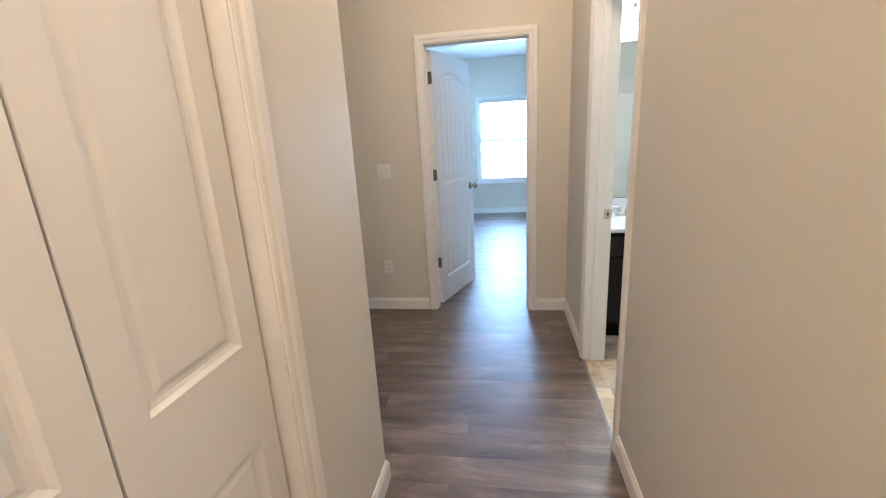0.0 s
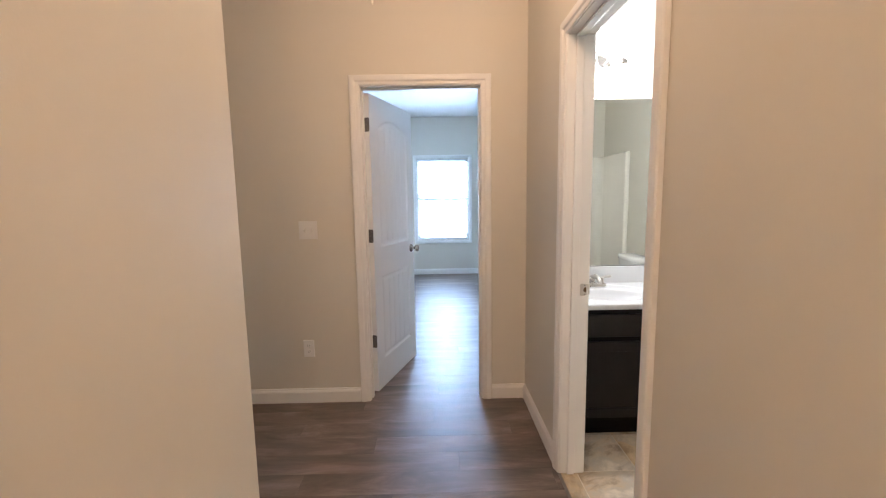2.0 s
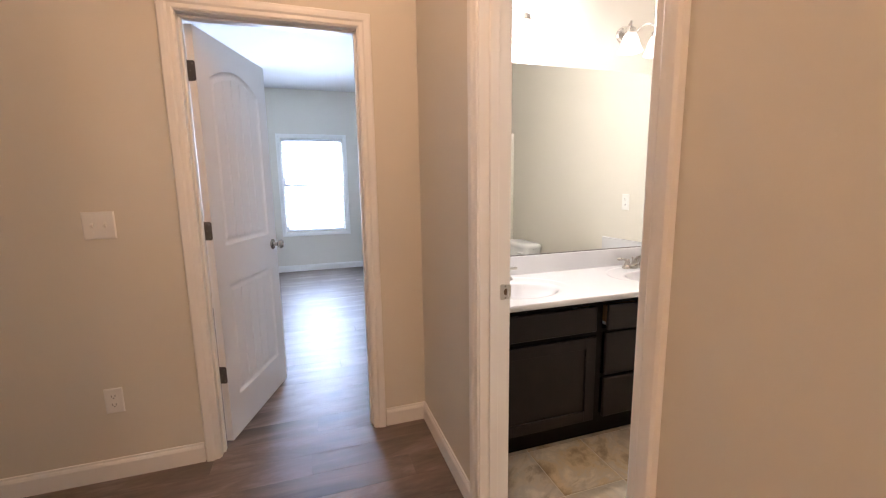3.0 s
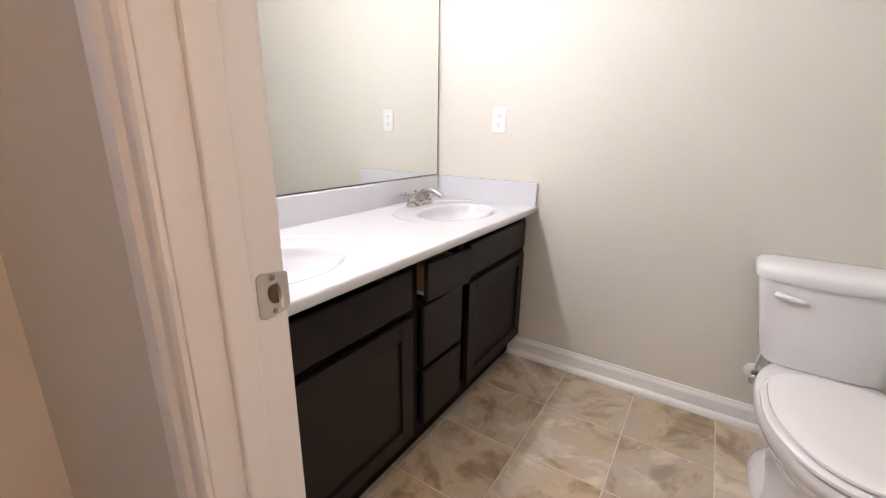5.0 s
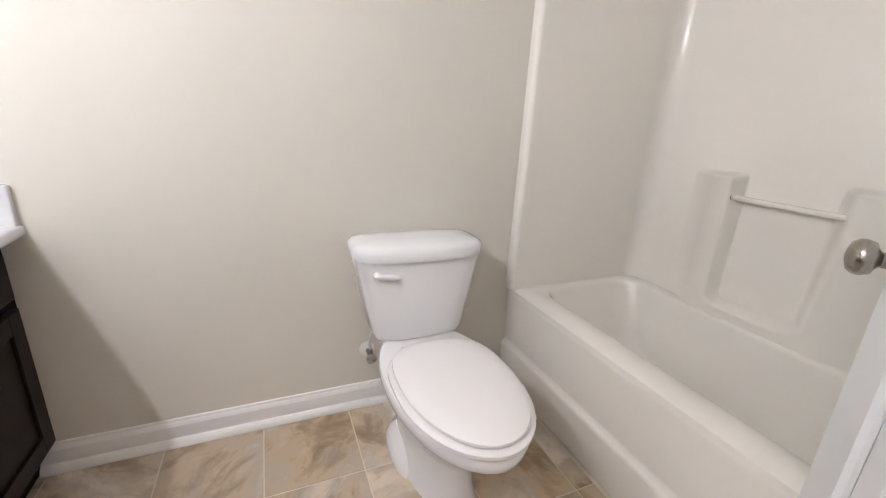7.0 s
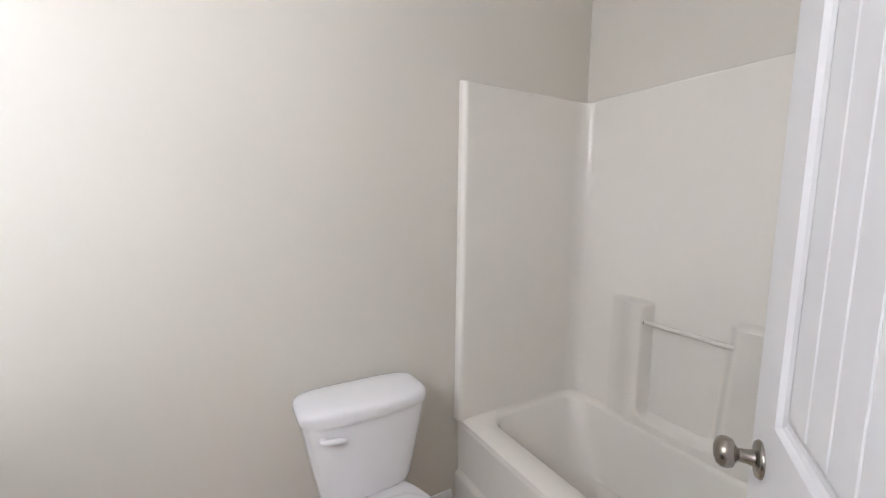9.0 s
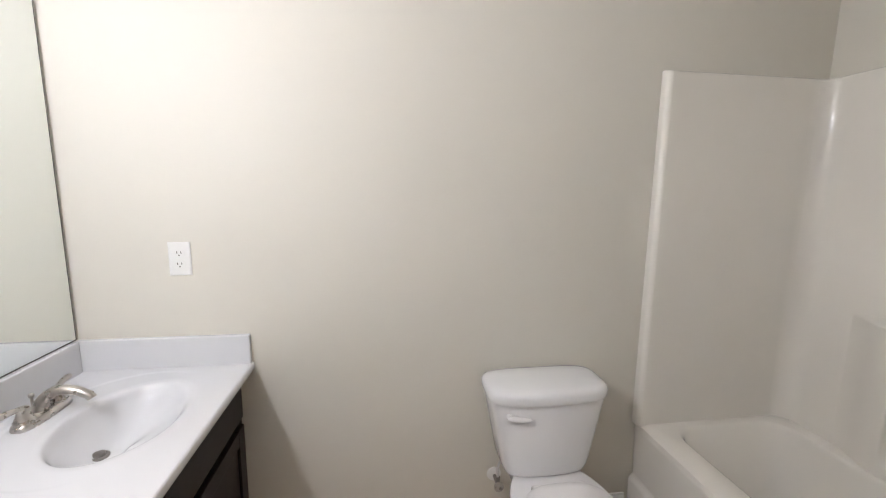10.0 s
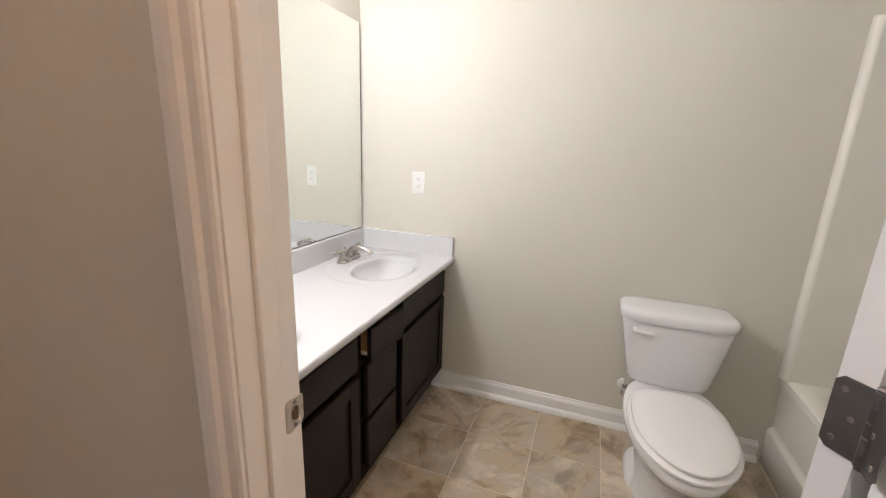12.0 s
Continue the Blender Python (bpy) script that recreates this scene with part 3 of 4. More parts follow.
for (_, a), (b, _) in zip(STILES, STILES[1:]):
    part("face_rail", boxes((a, b, FRONT + 0.001, -0.484, 0.718, 0.748)), CABINET_IN, vanity)
    part("face_rail", boxes((a, b, FRONT + 0.001, -0.484, 0.105, 0.150)), CABINET_IN, vanity)
for a, b in ((-1.440, -0.925), (-0.575, -0.055)):
    part("face_rail", boxes((a, b, FRONT + 0.001, -0.484, 0.562, 0.600)), CABINET_IN, vanity)
for z in (0.573, 0.338):
    part("face_rail", boxes((-0.862, -0.622, FRONT + 0.001, -0.484, z, z + 0.022)), CABINET_IN, vanity)


def flat_front(parent, name, x0, x1, z0, z1, label="", y=FRONT):
    return part(name, boxes((x0, x1, y - 0.0195, y - 0.001, z0, z1)), CABINET, parent, label, bevel=0.006, segments=3)


def framed_door(parent, x0, x1, z0, z1):
    """Cabinet door: four frame members round a sunk panel."""
    f, y0, y1 = 0.055, FRONT - 0.0195, FRONT - 0.001
    door = part("cabinet_door", boxes((x0 + f - 0.004, x1 - f + 0.004, y0 + 0.009, y1 - 0.002, z0 + f - 0.004, z1 - f + 0.004)), CABINET, parent)
    for d in ((x0, x0 + f, z0, z1), (x1 - f, x1, z0, z1), (x0 + f, x1 - f, z0, z0 + f), (x0 + f, x1 - f, z1 - f, z1)):
        part("door_rail", boxes((d[0], d[1], y0, y1, d[2], d[3])), CABINET, door, bevel=0.002)
    return door


for a, b in ((-1.455, -0.908), (-0.560, -0.038)):
    flat_front(vanity, "false_front", a, b, 0.590, 0.715)
    framed_door(vanity, a, b, 0.130, 0.563)
flat_front(vanity, "drawer_front", -0.852, -0.612, 0.357, 0.577)
flat_front(vanity, "drawer_front", -0.852, -0.612, 0.134, 0.340)

# the top drawer, off its slide: pulled out and askew
drawer = part("drawer", boxes((-0.121, 0.121, -0.0185, 0, -0.062, 0.062)), CABINET, vanity, "open top drawer hanging askew", bevel=0.003)
drawer.matrix_local = pose(-0.738, -0.535, 0.660, 0, 1.5, -3)
for x in (-0.098, 0.086):
    part("drawer_side", boxes((x, x + 0.012, 0.001, 0.42, -0.045, 0.040)), RAWWOOD, drawer, "raw pine drawer side")
part("drawer_bottom", boxes((-0.086, 0.086, 0.001, 0.42, -0.045, -0.040)), RAWWOOD, drawer)
part("drawer_slide", boxes((-0.106, -0.0985, 0.004, 0.40, -0.052, -0.040)), PLATE, drawer, "white metal drawer slide", bevel=0.001)

# worktop with two moulded bowls
TOP = 0.780
top = thing("countertop", "white cultured marble double-bowl vanity top with backsplash", "countertop")


def ease(a, b, v):
    k = min(1.0, max(0.0, (v - a) / (b - a)))
    return k * k * (3 - 2 * k)


def sunk(x, y):
    z = TOP
    for sx in SINKS:
        r = math.hypot((x - sx) / 0.205, (y + 0.325) / 0.150)
        r = math.hypot((x - sx) / 0.205, (y + 0.325 - 0.075 * max(0.0, 1 - r)) / 0.150)
        o = math.hypot((x - sx) / 0.285, (y + 0.290) / 0.235)
        z -= 0.0022 * ease(1.0, 0.95, o) * ease(-0.42, -0.20, y)
        if r < 1.10:
            k = max(0.0, 1 - r)
            z -= 0.108 * (1 - (1 - min(1.0, k / 0.9)) ** 2.1) * ease(-0.04, 0.13, k) + 0.003 * ease(1.10, 0.94, r)
    return z


bm = bmesh.new()
nx, ny = 430, 160
X = [-1.518 + 1.516 * i / nx for i in range(nx + 1)]
Y = [-0.556 + 0.553 * j / ny for j in range(ny + 1)]
grid = [[bm.verts.new((x, y, sunk(x, y))) for y in Y] for x in X]
for i in range(nx):
    for j in range(ny):
        bm.faces.new((grid[i][j], grid[i + 1][j], grid[i + 1][j + 1], grid[i][j + 1]))
part("bowl_top", bm, MARBLE, top, smooth=True)
bm = bmesh.new()
prism(bm, [(-0.556, 0.780), (-0.5595, 0.7785), (-0.562, 0.775), (-0.562, 0.757), (-0.558, 0.751), (-0.520, 0.750), (-0.520, 0.765), (-0.556, 0.778)], lambda u, v, k: (-1.518 + k * 1.516, u, v))
part("front_edge", bm, MARBLE, top, smooth=True)
part("backsplash", boxes((-1.518, -0.022, -0.021, -0.002, 0.776, 0.888)), MARBLE, top, bevel=0.004)
part("side_splash", boxes((-0.0215, -0.0015, -0.556, -0.002, 0.776, 0.8875)), MARBLE, top, bevel=0.004)
for sx in SINKS:
    bm = bmesh.new()
    turned(bm, [(0.024, 0), (0.024, 0.004), (0.019, 0.006), (0.014, 0.004), (0.014, 0.012), (0.003, 0.014)], Matrix.Translation((sx - 0.005, -0.250, sunk(sx - 0.005, -0.250) - 0.002)), 20)
    part("drain", bm, STEEL, top, "dark metal pop-up drain", smooth=True)


def faucet(x):
    f = thing("faucet", "brushed nickel two-handle centerset faucet on the vanity top", "faucet", pose(x, -0.098, TOP - 0.003) @ Matrix.Diagonal((1.1, 1.1, 0.97, 1)), group="vanity faucets")
    bm = bmesh.new()
    loft(bm, [ring(0, 0, 0.078, 0.026, 0.0, 3), ring(0, 0, 0.080, 0.028, 0.004, 3), ring(0, 0, 0.078, 0.0265, 0.014, 3), ring(0, 0, 0.071, 0.021, 0.020, 3)])
    part("base_plate", bm, NICKEL, f, smooth=True)
    bm = bmesh.new()
    pts = [Vector(p) for p in ((0, 0.004, 0.015), (0, 0.004, 0.030))] + arc((0, 0.002, 0.036), (0, -0.030, 0.094), (0, -0.088, 0.068), 10) + [Vector((0, -0.108, 0.056)), Vector((0, -0.114, 0.046))]
    tube(bm, pts, [0.019, 0.017] + [0.0160 - 0.0004 * i for i in range(11)] + [0.0115, 0.011], 16)
    part("spout", bm, NICKEL, f, smooth=True)
    bm = bmesh.new()
    turned(bm, [(0.003, 0), (0.003, 0.040), (0.006, 0.043), (0.0065, 0.049), (0.004, 0.053), (0.001, 0.054)], Matrix.Translation((0, 0.020, 0.016)), 12)
    part("lift_rod", bm, NICKEL, f, smooth=True)
    for s in (-1, 1):
        bm = bmesh.new()
        turned(bm, [(0.0215, 0), (0.021, 0.006), (0.016, 0.018), (0.0125, 0.030), (0.0145, 0.038), (0.012, 0.045), (0.004, 0.048)], Matrix.Translation((0.052 * s, 0, 0.014)), 18)
        tube(bm, [(0.052 * s, 0, 0.053), (0.064 * s, 0.003, 0.058), (0.080 * s, 0.006, 0.061), (0.098 * s, 0.008, 0.062), (0.109 * s, 0.009, 0.062), (0.114 * s, 0.009, 0.062)], [0.008, 0.007, 0.0078, 0.0095, 0.008, 0.003], 10)
        part("handle", bm, NICKEL, f, smooth=True)
    return f


for fx in (-0.295, -1.230):
    faucet(fx)

mirror = thing("wall_mirror", "large frameless mirror over the vanity", "mirror")
part("glass", boxes((-1.500, -0.016, -0.0065, -0.002, 0.8935, 1.945)), MIRROR, mirror)
part("edge", boxes((-0.0155, -0.0125, -0.0068, -0.002, 0.8935, 1.945), (-1.500, -0.0125, -0.0066, -0.002, 0.8890, 0.8932)), SOCKET, mirror)


def vanity_light(x):
    f = thing("vanity_light", "brushed nickel two-lamp wall light with lit frosted glass shades", "wall light", pose(x, 0, 2.145), group="vanity lights")
    bm = bmesh.new()
    loft(bm, [ring(0, 0, 0.075, 0.055, 0, 2), ring(0, 0, 0.075, 0.055, 0.006, 2), ring(0, 0, 0.066, 0.047, 0.016, 2), ring(0, 0, 0.030, 0.020, 0.022, 2)])
    bmesh.ops.transform(bm, matrix=Matrix.Rotation(radians(90), 4, "X") @ Matrix.Translation((0, 0, 0.001)), verts=bm.verts)
    part("back_plate", bm, NICKEL, f, smooth=True)
    for s in (-1, 1):
        bm = bmesh.new()
        tube(bm, [Vector((0.02 * s, -0.018, 0))] + arc((0.03 * s, -0.03, 0.005), (0.05 * s, -0.10, 0.075), (0.09 * s, -0.135, 0.010), 12) + [Vector((0.09 * s, -0.135, -0.02))], 0.0055, 10)
        turned(bm, [(0.010, 0.012), (0.024, 0.004), (0.027, -0.012), (0.026, -0.03)], Matrix.Translation((0.09 * s, -0.135, -0.014)), 20)
        part("arm", bm, NICKEL, f, smooth=True)
        bm = bmesh.new()
        shape = [(0.025, -0.036), (0.036, -0.050), (0.045, -0.075), (0.053, -0.105), (0.066, -0.132), (0.064, -0.132), (0.050, -0.104), (0.042, -0.075), (0.033, -0.052), (0.022, -0.038)]
        rows = [[(0.09 * s + r * math.cos(2 * math.pi * i / 28), -0.135 + r * math.sin(2 * math.pi * i / 28), z) for i in range(28)] for r, z in shape]
        loft(bm, rows, False, False)
        shade = part("shade", bm, SHADE, f, "lit frosted glass shade", smooth=True)
        shade.visible_shadow = False
    return f


for lx in LIGHTS_AT:
    vanity_light(lx)


def cover_plate(name, m, label, category, gang=1, kind_of="outlet"):
    """Plate in the parent's x-z plane, facing -y."""
    p = thing(name, label, category, m)
    w = 0.035 if gang == 1 else 0.058
    bm = bmesh.new()
    loft(bm, [[(x * (w - d), -y, z * (0.0575 - d)) for x, z in ((-1, -1), (1, -1), (1, 1), (-1, 1))] for y, d in ((0.0005, 0), (0.003, 0), (0.0055, 0.004))])
    part("plate", bm, PLATE, p)
    for g in range(gang):
        gx = 0 if gang == 1 else (-0.023, 0.023)[g]
        if kind_of == "outlet":
            for z in (-0.0195, 0.0195):
                bm = bmesh.new()
                loft(bm, [[(x + gx, -0.0056 - 0.001 * k, y + z) for x, y, _ in ring(0, 0, 0.0165, 0.0140, 0, 3.2, 20)] for k in (0, 1)])
                part("receptacle", bm, PLATE, p)
                for x in (-0.0065, 0.0065):
                    part("slot", boxes((gx + x - 0.0012, gx + x + 0.0012, -0.0070, -0.0067, z - 0.001, z + 0.007)), SOCKET, p)
                part("ground_hole", boxes((gx - 0.0022, gx + 0.0022, -0.0070, -0.0067, z - 0.009, z - 0.0045)), SOCKET, p)
        else:
            bm = bmesh.new()
            prism(bm, [(-0.0056, -0.011), (-0.0056, 0.011), (-0.008, 0.010), (-0.0155, 0.004), (-0.015, -0.001), (-0.008, -0.009)], lambda u, v, k: (gx - 0.004 + 0.008 * k, u, v))
            part("toggle", bm, PLATE, p)
            for z in (-0.030, 0.030):
                bm = bmesh.new()
                turned(bm, [(0.003, 0), (0.0025, 0.001), (0.001, 0.0012)], Matrix.Translation((gx, -0.0055, z)) @ Matrix.Rotation(radians(90), 4, "X"), 10)
                part("screw", bm, PLATE, p)
    return p


cover_plate("wall_outlet", pose(-0.001, -0.344, 1.160, 0, 0, -90), "white duplex outlet on the bathroom wall", "outlet")
cover_plate("wall_outlet", pose(-3.069, -0.013, 0.375), "white duplex outlet near the hall floor", "outlet")
cover_plate("light_switch", pose(-3.032, -0.013, 1.157), "white double toggle light switch plate", "light switch", 2, "switch")


# ---------------------------------------------------------------- bathroom: toilet
TY = -1.611
toilet = thing("toilet", "white two-piece porcelain toilet with its lid down", "toilet", pose(0, TY, 0))


def tank_ring(half, depth, z):
    pts = []
    for x, y, _ in ring(-0.120, 0, depth, half, z, 5.5, 56):
        bow = 0.014 * (1 - (y / half) ** 2) if x < -0.120 else 0.0
        pts.append((x - bow, y, z))
    return pts


bm = bmesh.new()
loft(bm, [tank_ring(0.138, 0.078, 0.3825), tank_ring(0.154, 0.088, 0.389), tank_ring(0.164, 0.091, 0.41), tank_ring(0.186, 0.095, 0.52), tank_ring(0.205, 0.098, 0.62), tank_ring(0.212, 0.099, 0.655), tank_ring(0.212, 0.099, 0.669)])
part("tank", bm, PORCELAIN, toilet, smooth=True)
bm = bmesh.new()


def lid_ring(grow, z):
    pts = []
    for x, y, _ in ring(-0.120, 0, 0.106 + grow, 0.224 + grow, z, 4.5, 56):
        bow = 0.020 * (1 - (y / 0.24) ** 2) if x < -0.120 else 0.0
        pts.append((x - bow, y, z))
    return pts


loft(bm, [lid_ring(-0.010, 0.668), lid_ring(-0.003, 0.670), lid_ring(0.0, 0.678), lid_ring(0.001, 0.698), lid_ring(-0.004, 0.709), lid_ring(-0.014, 0.716), lid_ring(-0.035, 0.7205), lid_ring(-0.065, 0.7235), lid_ring(-0.09, 0.7245)])
part("tank_lid", bm, PORCELAIN, toilet, smooth=True)
bm = bmesh.new()
turned(bm, [(0.012, 0), (0.011, 0.008), (0.008, 0.012)], Matrix.Translation((-0.218, 0.158, 0.628)) @ Matrix.Rotation(radians(-90), 4, "Y"), 16)
tube(bm, [(-0.231, 0.168, 0.628), (-0.238, 0.150, 0.629), (-0.243, 0.120, 0.627), (-0.243, 0.095, 0.624), (-0.242, 0.088, 0.623)], [0.006, 0.010, 0.0105, 0.008, 0.003], 12)
part("flush_lever", bm, SEAT, toilet, "white plastic flush lever", smooth=True)


def egg(front, back, half, z, n=48, square=2.6):
    """Seat-like outline: round front towards -x, squarer back."""
    cx = (front + back) / 2 + 0.03
    pts = []
    for i in range(n):
        a = 2 * math.pi * i / n
        c, s = math.cos(a), math.sin(a)
        if c < 0:
            x, y = cx + (cx - front) * c, half * s
        else:
            x = cx + (back - cx) * abs(c) ** (2 / square)
            y = half * math.copysign(abs(s) ** (2 / square), s)
        pts.append((x, y, z))
    return pts


bm = bmesh.new()
loft(bm, [egg(-0.598, -0.110, 0.108, 0.001), egg(-0.604, -0.105, 0.113, 0.010), egg(-0.598, -0.120, 0.107, 0.030), egg(-0.585, -0.150, 0.098, 0.09), egg(-0.590, -0.150, 0.100, 0.16), egg(-0.620, -0.140, 0.118, 0.215), egg(-0.690, -0.130, 0.147, 0.264, 48, 2.2), egg(-0.742, -0.125, 0.172, 0.314, 48, 2.2), egg(-0.776, -0.12, 0.183, 0.345, 48, 2.2), egg(-0.782, -0.12, 0.185, 0.369, 48, 2.2), egg(-0.777, -0.125, 0.182, 0.379, 48, 2.2), egg(-0.762, -0.14, 0.171, 0.384, 48, 2.2)])
part("bowl", bm, PORCELAIN, toilet, smooth=True)
part("tank_deck", boxes((-0.31, -0.045, -0.118, 0.118, 0.315, 0.3835)), PORCELAIN, toilet, smooth=True, bevel=0.014, segments=4)
for s in (-1, 1):
    bm = bmesh.new()
    loft(bm, [ring(-0.300, 0.098 * s, 0.115, 0.034, 0.001, 2.4), ring(-0.300, 0.098 * s, 0.113, 0.033, 0.026, 2.4), ring(-0.300, 0.094 * s, 0.098, 0.026, 0.052, 2.2), ring(-0.300, 0.086 * s, 0.07, 0.014, 0.085, 2)])
    part("foot", bm, PORCELAIN, toilet, smooth=True)
    bm = bmesh.new()
    turned(bm, [(0.016, 0), (0.015, 0.010), (0.010, 0.018), (0.003, 0.021)], Matrix.Translation((-0.325, 0.112 * s, 0.030)), 16)
    part("bolt_cap", bm, SEAT, toilet, smooth=True)
bm = bmesh.new()
loft(bm, [egg(-0.777, -0.306, 0.173, 0.3860, 48, 3.4), egg(-0.784, -0.302, 0.178, 0.3910, 48, 3.4), egg(-0.784, -0.302, 0.178, 0.3990, 48, 3.4), egg(-0.777, -0.306, 0.173, 0.4040, 48, 3.4)])
part("seat", bm, SEAT, toilet, "white plastic toilet seat", smooth=True)
bm = bmesh.new()
loft(bm, [egg(-0.764, -0.298, 0.160, 0.4065, 48, 3), egg(-0.770, -0.294, 0.165, 0.4110, 48, 3), egg(-0.769, -0.295, 0.164, 0.4180, 48, 3), egg(-0.757, -0.304, 0.153, 0.4245, 48, 3), egg(-0.712, -0.326, 0.120, 0.4275, 48, 3), egg(-0.622, -0.376, 0.065, 0.4285, 48, 3)])
part("seat_cover", bm, SEAT, toilet, "white plastic toilet lid, closed", smooth=True)
for s in (-1, 1):
    part("seat_hinge", boxes((-0.318, -0.284, s * 0.075 - 0.020, s * 0.075 + 0.020, 0.380, 0.413)), SEAT, toilet, smooth=True, bevel=0.008, segments=3)

valve = thing("shutoff_valve", "chrome water shut-off valve with white escutcheon behind the toilet", "valve", pose(0, -1.468, 0.245))
bm = bmesh.new()
turned(bm, [(0.030, 0.001), (0.029, 0.006), (0.018, 0.014), (0.010, 0.016)], Matrix.Rotation(radians(-90), 4, "Y"), 24)
part("escutcheon", bm, PLATE, valve, smooth=True)
bm = bmesh.new()
tube(bm, [(-0.012, 0, 0), (-0.075, 0, 0)], 0.008, 12), tube(bm, [(-0.060, 0, -0.018), (-0.060, 0, 0.030)], 0.009, 12)
part("body", bm, STEEL, valve, smooth=True)
bm = bmesh.new()
turned(bm, [(0.016, 0), (0.020, 0.004), (0.020, 0.012), (0.014, 0.018), (0.004, 0.019)], Matrix.Translation((-0.072, 0, 0)) @ Matrix.Rotation(radians(-90), 4, "Y"), 10)
part("handle", bm, NICKEL, valve, smooth=True)
bm = bmesh.new()
tube(bm, arc((-0.060, 0, 0.028), (-0.060, 0.012, 0.10), (-0.100, -0.028, 0.160), 12), 0.005, 8)
part("supply_hose", bm, HOSE, valve, "grey braided supply hose", smooth=True)


# ---------------------------------------------------------------- bathroom: one-piece bath and surround
bath = thing("bathtub", "off-white one-piece fibreglass bath with moulded wall surround", "bathtub")
BX0, BX1, BY0, BY1, RIM = -1.518, -0.002, -2.798, -2.083, 0.435


def block(x0, x1, y0, y1, r, z, n=14):
    """Rounded rectangle ring of 4n points."""
    pts = []
    for cx, cy, a0 in ((x1 - r, y1 - r, 0), (x0 + r, y1 - r, 90), (x0 + r, y0 + r, 180), (x1 - r, y0 + r, 270)):
        for i in range(n):
            a = radians(a0 + 90 * i / (n - 1))
            pts.append((cx + r * math.cos(a), cy + r * math.sin(a), z))
    return pts


bm = bmesh.new()
loft(bm, [block(BX0, BX1, BY0, BY1, 0.004, RIM - 0.02), block(BX0, BX1, BY0, BY1 - 0.002, 0.006, RIM - 0.006), block(BX0 + 0.006, BX1 - 0.006, BY0 + 0.006, BY1 - 0.010, 0.008, RIM),
          block(BX0 + 0.10, BX1 - 0.065, BY0 + 0.090, BY1 - 0.105, 0.10, RIM), block(BX0 + 0.106, BX1 - 0.072, BY0 + 0.095, BY1 - 0.112, 0.10, RIM - 0.004), block(BX0 + 0.112, BX1 - 0.080, BY0 + 0.100, BY1 - 0.119, 0.10, RIM - 0.016),
          block(BX0 + 0.15, BX1 - 0.14, BY0 + 0.115, BY1 - 0.150, 0.11, 0.22), block(BX0 + 0.17, BX1 - 0.19, BY0 + 0.13, BY1 - 0.165, 0.11, 0.14), block(BX0 + 0.20, BX1 - 0.24, BY0 + 0.13, BY1 - 0.20, 0.11, 0.112), block(BX0 + 0.30, BX1 - 0.34, BY0 + 0.22, BY1 - 0.25, 0.10, 0.105)], False, True)
part("basin", bm, FIBREGLASS, bath, smooth=True)
bm = bmesh.new()
prism(bm, [(BY1 - 0.006, RIM - 0.012), (BY1 - 0.001, RIM - 0.02), (BY1, RIM - 0.035), (BY1 - 0.010, 0.196), (BY1 - 0.009, 0.186), (BY1 + 0.003, 0.175), (BY1 + 0.007, 0.169), (BY1 + 0.008, 0.160), (BY1 + 0.004, 0.010), (BY1 + 0.001, 0.001), (BY1 - 0.03, 0.001), (BY1 - 0.03, RIM - 0.012)], lambda u, v, k: (BX0 + k * (BX1 - BX0), u, v))
part("apron", bm, FIBREGLASS, bath, smooth=True)


def fillet(cx, cy, r, a0, a1, n=10):
    return [(cx + r * math.cos(radians(a0 + (a1 - a0) * i / n)), cy + r * math.sin(radians(a0 + (a1 - a0) * i / n))) for i in range(n + 1)]


STOP, R, IN = 1.848, 0.075, 0.036
inner = [(BX1, BY1 + 0.016)] + fillet(BX1 - 0.022, BY1 - 0.004, 0.020, 90, 180, 6) + [(BX1 - 0.036, BY1 - 0.035)] + fillet(BX1 - IN - R, BY0 + IN + R, R, 0, -90) + fillet(BX0 + IN + R, BY0 + IN + R, R, -90, -180) + [(BX0 + 0.036, BY1 - 0.035)] + fillet(BX0 + 0.022, BY1 - 0.004, 0.020, 0, 90, 6) + [(BX0, BY1 + 0.016)]
outer = [(BX0, BY0), (BX1, BY0)]
bm = bmesh.new()
levels = [(RIM - 0.002, 1.0), (STOP - 0.014, 1.0), (STOP - 0.004, 0.86), (STOP, 0.6)]
cols = []
mid = Vector(((BX0 + BX1) / 2, (BY0 + BY1) / 2))
for z, k in levels:
    row = []
    for x, y in inner:
        wx = BX1 if x > mid.x + 0.6 else BX0 if x < mid.x - 0.6 else x
        wy = BY0 if y < BY0 + IN + R + 0.001 else y
        row.append(bm.verts.new((wx + (x - wx) * k, wy + (y - wy) * k, z)))
    cols.append(row)
for a, b in zip(cols, cols[1:]):
    for i in range(len(inner) - 1):
        bm.faces.new((a[i], a[i + 1], b[i + 1], b[i]))
last = cols[-1]
back = [bm.verts.new((BX1 if p.co.x > mid.x + 0.6 else BX0 if p.co.x < mid.x - 0.6 else p.co.x, BY0 if p.co.y < BY0 + IN + R + 0.001 else p.co.y, STOP)) for p in last]
for i in range(len(last) - 1):
    bm.faces.new((last[i], last[i + 1], back[i + 1], back[i]))
bmesh.ops.remove_doubles(bm, verts=bm.verts, dist=0.0003)
part("surround", bm, FIBREGLASS, bath, smooth=True)
wallface = BY0 + IN
OUT, LOW, HIGH = 0.050, 0.428, 0.973


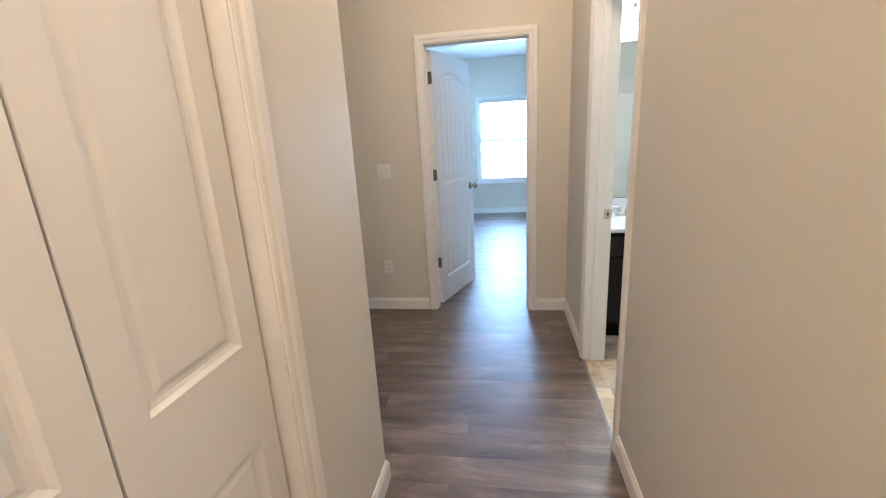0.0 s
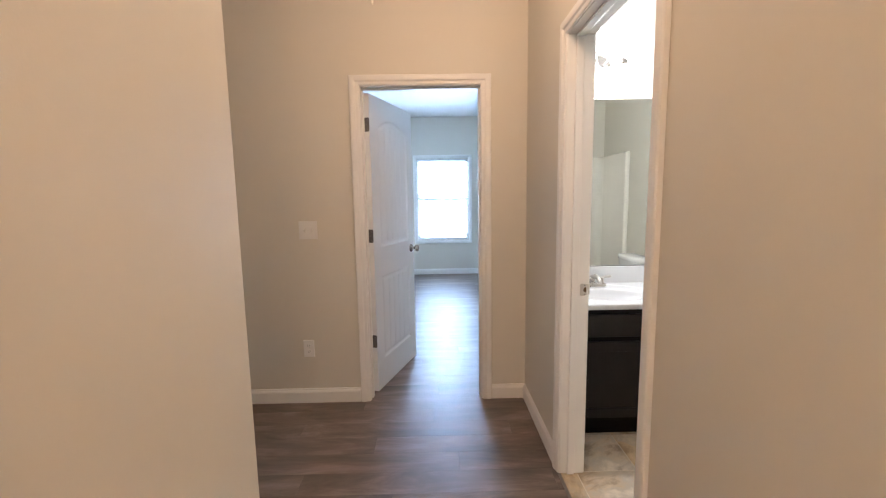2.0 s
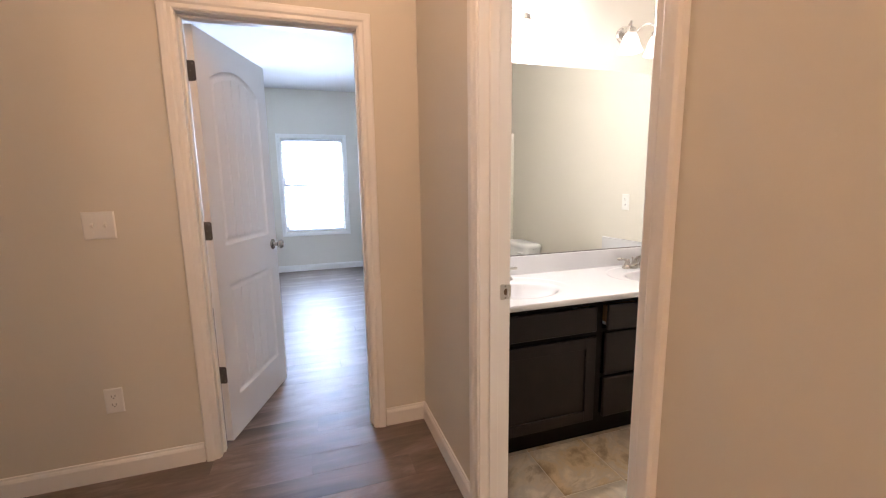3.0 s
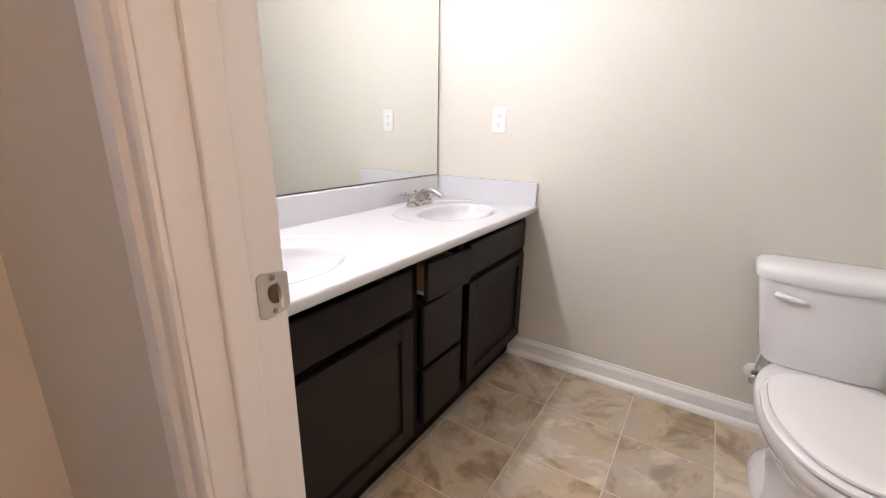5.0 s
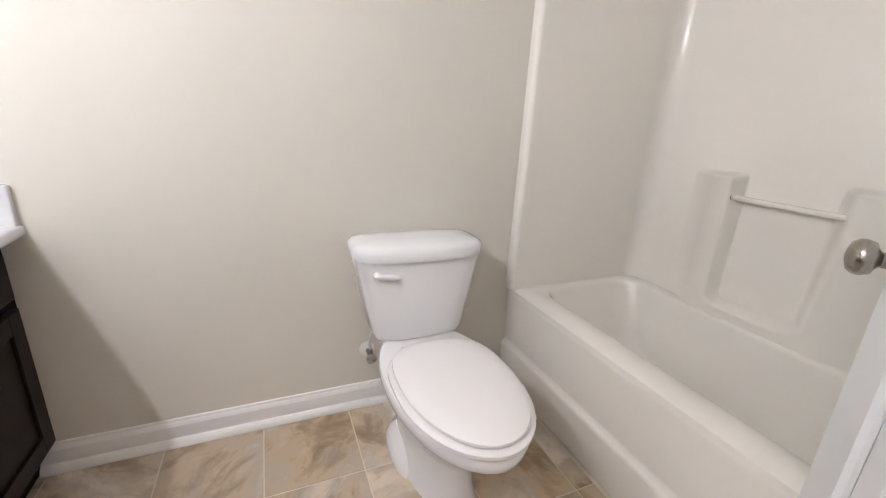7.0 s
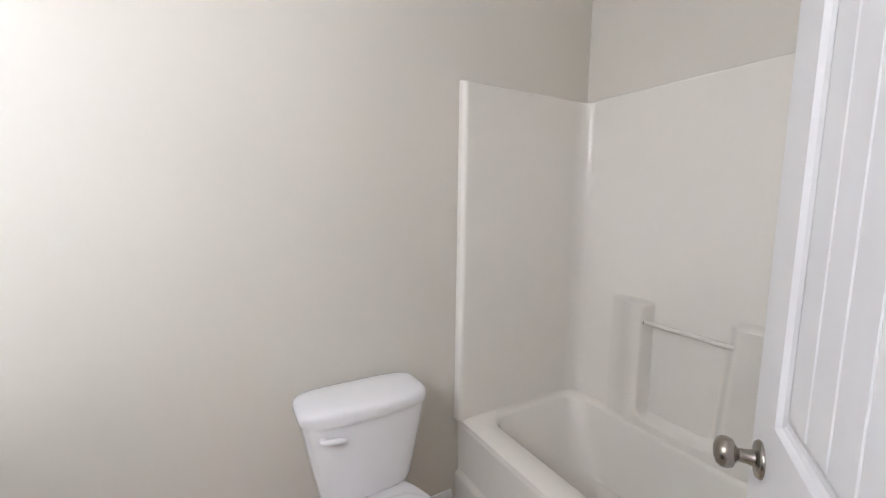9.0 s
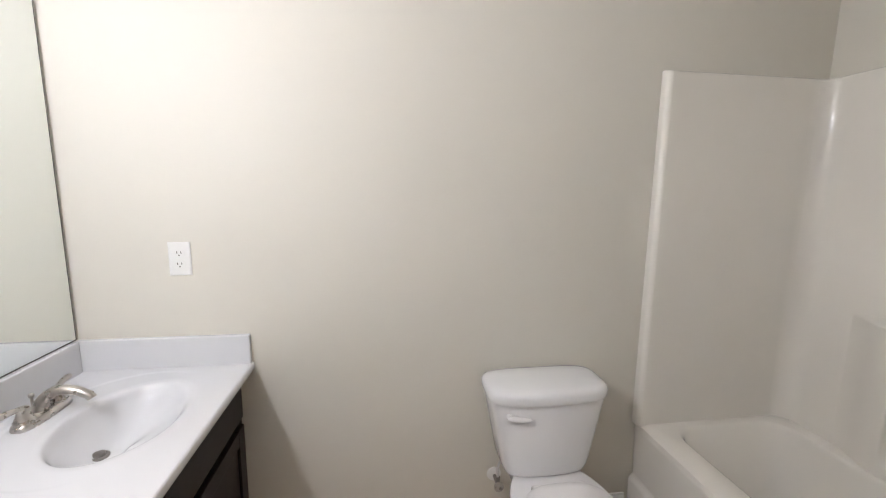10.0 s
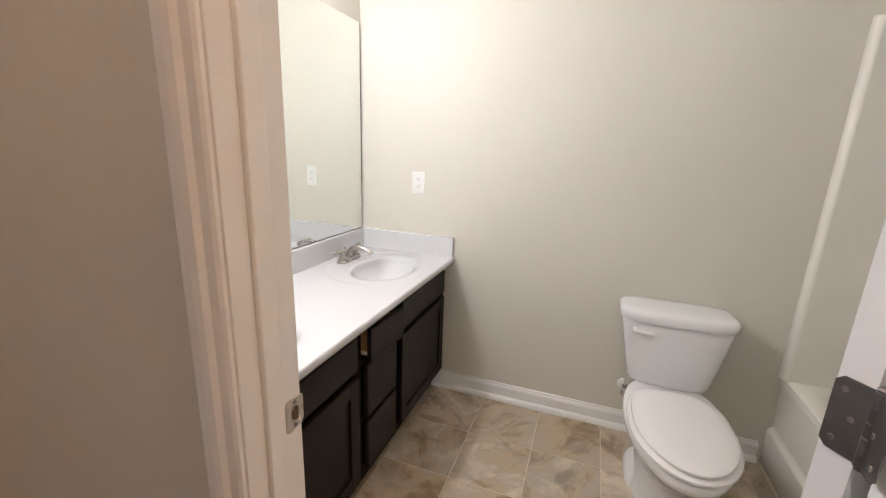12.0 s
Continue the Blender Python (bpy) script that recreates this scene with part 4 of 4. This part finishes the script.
def ledge(u, v):
    """Two soft columns that die away into the wall, with a round-cornered recess between."""
    side = (ease(-0.210, -0.400, u) * ease(-0.990, -0.795, u)) ** 1.4
    crest = 1 - ease(HIGH - 0.022, HIGH + 0.004, v)
    left = -0.772 + 0.034 * (HIGH - v) / (HIGH - LOW)
    dx, dy, rr = max((left - u) * 0.5, u + 0.424), 0.474 - v, 0.045
    d = min(max(dx + rr, dy + rr), 0) + math.hypot(max(dx + rr, 0), max(dy + rr, 0)) - rr
    return OUT * side * crest * ease(-0.026, 0.008, d)


bm = bmesh.new()
lu, lv = 230, 124
lines = [[bm.verts.new((-1.10 + a * 1.0 / lu, wallface - 0.0015 + ledge(-1.10 + a * 1.0 / lu, LOW + b * 0.56 / lv), LOW + b * 0.56 / lv)) for b in range(lv + 1)] for a in range(lu + 1)]
for a in range(lu):
    for b in range(lv):
        bm.faces.new((lines[a][b], lines[a][b + 1], lines[a + 1][b + 1], lines[a + 1][b]))
part("soap_ledge", bm, FIBREGLASS, bath, smooth=True)
for u in (-0.421,):
    bm = bmesh.new()
    turned(bm, [(0.0105, 0), (0.0150, 0.0), (0.0150, 0.004), (0.0105, 0.004)], pose(u, wallface + 0.028, 0.8835, 0, -90, 0), 16)
    part("bar_socket", bm, SOCKET, bath, "dark bar socket")
bm = bmesh.new()
tube(bm, [(-0.410, wallface + 0.028, 0.884), (-0.430, wallface + 0.028, 0.884), (-0.760, wallface + 0.028, 0.883), (-0.785, wallface + 0.028, 0.883)], 0.0100, 14)
part("grab_bar", bm, FIBREGLASS, bath, "slim off-white towel bar", smooth=True)


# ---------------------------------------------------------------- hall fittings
# Unseen flush domes, added round the two hall lamps.
for x, y, _ in UNSEEN_HALL_LIGHTS:
    dome = thing("unseen_ceiling_light", "unseen opal glass flush ceiling light, added to light the hall", "ceiling light", pose(x, y, CEIL), group="hall ceiling lights")
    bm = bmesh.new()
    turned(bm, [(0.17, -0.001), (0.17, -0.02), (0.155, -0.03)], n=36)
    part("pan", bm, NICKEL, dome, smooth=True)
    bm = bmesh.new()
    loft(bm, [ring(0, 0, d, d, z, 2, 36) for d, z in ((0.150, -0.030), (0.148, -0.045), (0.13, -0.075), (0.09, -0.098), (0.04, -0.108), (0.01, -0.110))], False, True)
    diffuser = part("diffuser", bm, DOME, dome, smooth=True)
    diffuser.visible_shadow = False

cord = thing("pull_cord", "thin cotton pull cord hanging from the hall ceiling", "pull cord", pose(-2.507, -0.50, CEIL))
bm = bmesh.new()
tube(bm, [(0, 0, -0.001), (0.001, 0, -0.2), (0, 0.001, -0.42)], 0.0024, 8)
part("cord", bm, CORD, cord)
bm = bmesh.new()
turned(bm, [(0.002, -0.415), (0.006, -0.425), (0.0065, -0.445), (0.003, -0.452)], n=10)
part("tassel", bm, CORD, cord, smooth=True)


# ---------------------------------------------------------------- floors, piece by piece
floor = setting("floor", boxes((-7.7, 1.32, -4.7, 4.74, -0.12, -0.006)), SUBFLOOR, "grey-brown wood-look vinyl plank floor", "floor")
rng = random.Random(4)
PW, PL = 0.152, 1.22
shapes = {}


def piece(name, parent, mat, x0, x1, y0, y1, z0=-0.006, z1=0.0, gap=0.0002, edge=0.0004):
    w, d = round(x1 - x0, 4), round(y1 - y0, 4)
    key = (mat.name, w, d)
    if key not in shapes:
        me = bpy.data.meshes.new(name)
        a, b = w / 2 - gap, d / 2 - gap
        v = [(-a, -b, z0), (a, -b, z0), (a, b, z0), (-a, b, z0), (-a, -b, z1 - edge), (a, -b, z1 - edge), (a, b, z1 - edge), (-a, b, z1 - edge)]
        a, b = a - edge, b - edge
        v += [(-a, -b, z1), (a, -b, z1), (a, b, z1), (-a, b, z1)]
        f = [(8, 9, 10, 11)]
        for lo in (0, 4):
            f += [(lo + i, lo + (i + 1) % 4, lo + 4 + (i + 1) % 4, lo + 4 + i) for i in range(4)]
        me.from_pydata(v, [], f)
        me.materials.append(mat)
        shapes[key] = me
    ob = new(name, shapes[key])
    ob.parent = parent
    ob.location = ((x0 + x1) / 2, (y0 + y1) / 2, 0)
    return ob


def lay_planks(x0, x1, y0, y1):
    y, row = y0, 0
    while y < y1 - 0.01:
        yb = min(y + PW, y1)
        x = x0 - PL * ((row * 0.37 + 0.13) % 1.0)
        while x < x1:
            a, b = max(x, x0), min(x + PL, x1)
            if b - a > 0.02:
                piece("plank", floor, PLANK, a, b, y, yb)
            x += PL
        y, row = yb, row + 1


lay_planks(-2.608, -1.635, -4.6, -1.812)
lay_planks(-4.9, -1.635, -1.812, 0.05)
lay_planks(-3.28, 1.2, 0.05, 4.6)
lay_planks(-7.6, -3.4, 0.05, 4.6)
part("threshold", boxes((-1.643, -1.629, -1.516, -0.792, -0.004, 0.003)), STEEL, floor, "thin metal floor transition strip")

bath_floor = setting("bath_floor", boxes((-1.635, 0.0, -2.80, 0.0, -0.005, -0.0015)), GROUT, "slate-pattern vinyl tile bathroom floor with pale joints", "floor")
TP = 0.304
i0 = -0.027
for i in range(-1, 6):
    for j in range(0, 10):
        x1, x0 = i0 - TP * i, i0 - TP * (i + 1)
        y1, y0 = -0.173 - TP * (j - 1), -0.173 - TP * j
        a, b, c, d = max(x0, -1.629), min(x1, -0.001), max(y0, -2.07), min(y1, -0.002)
        if b - a > 0.01 and d - c > 0.01:
            piece("tile", bath_floor, TILE, a, b, c, d, -0.0035, 0.0, 0.0020, 0.0012)
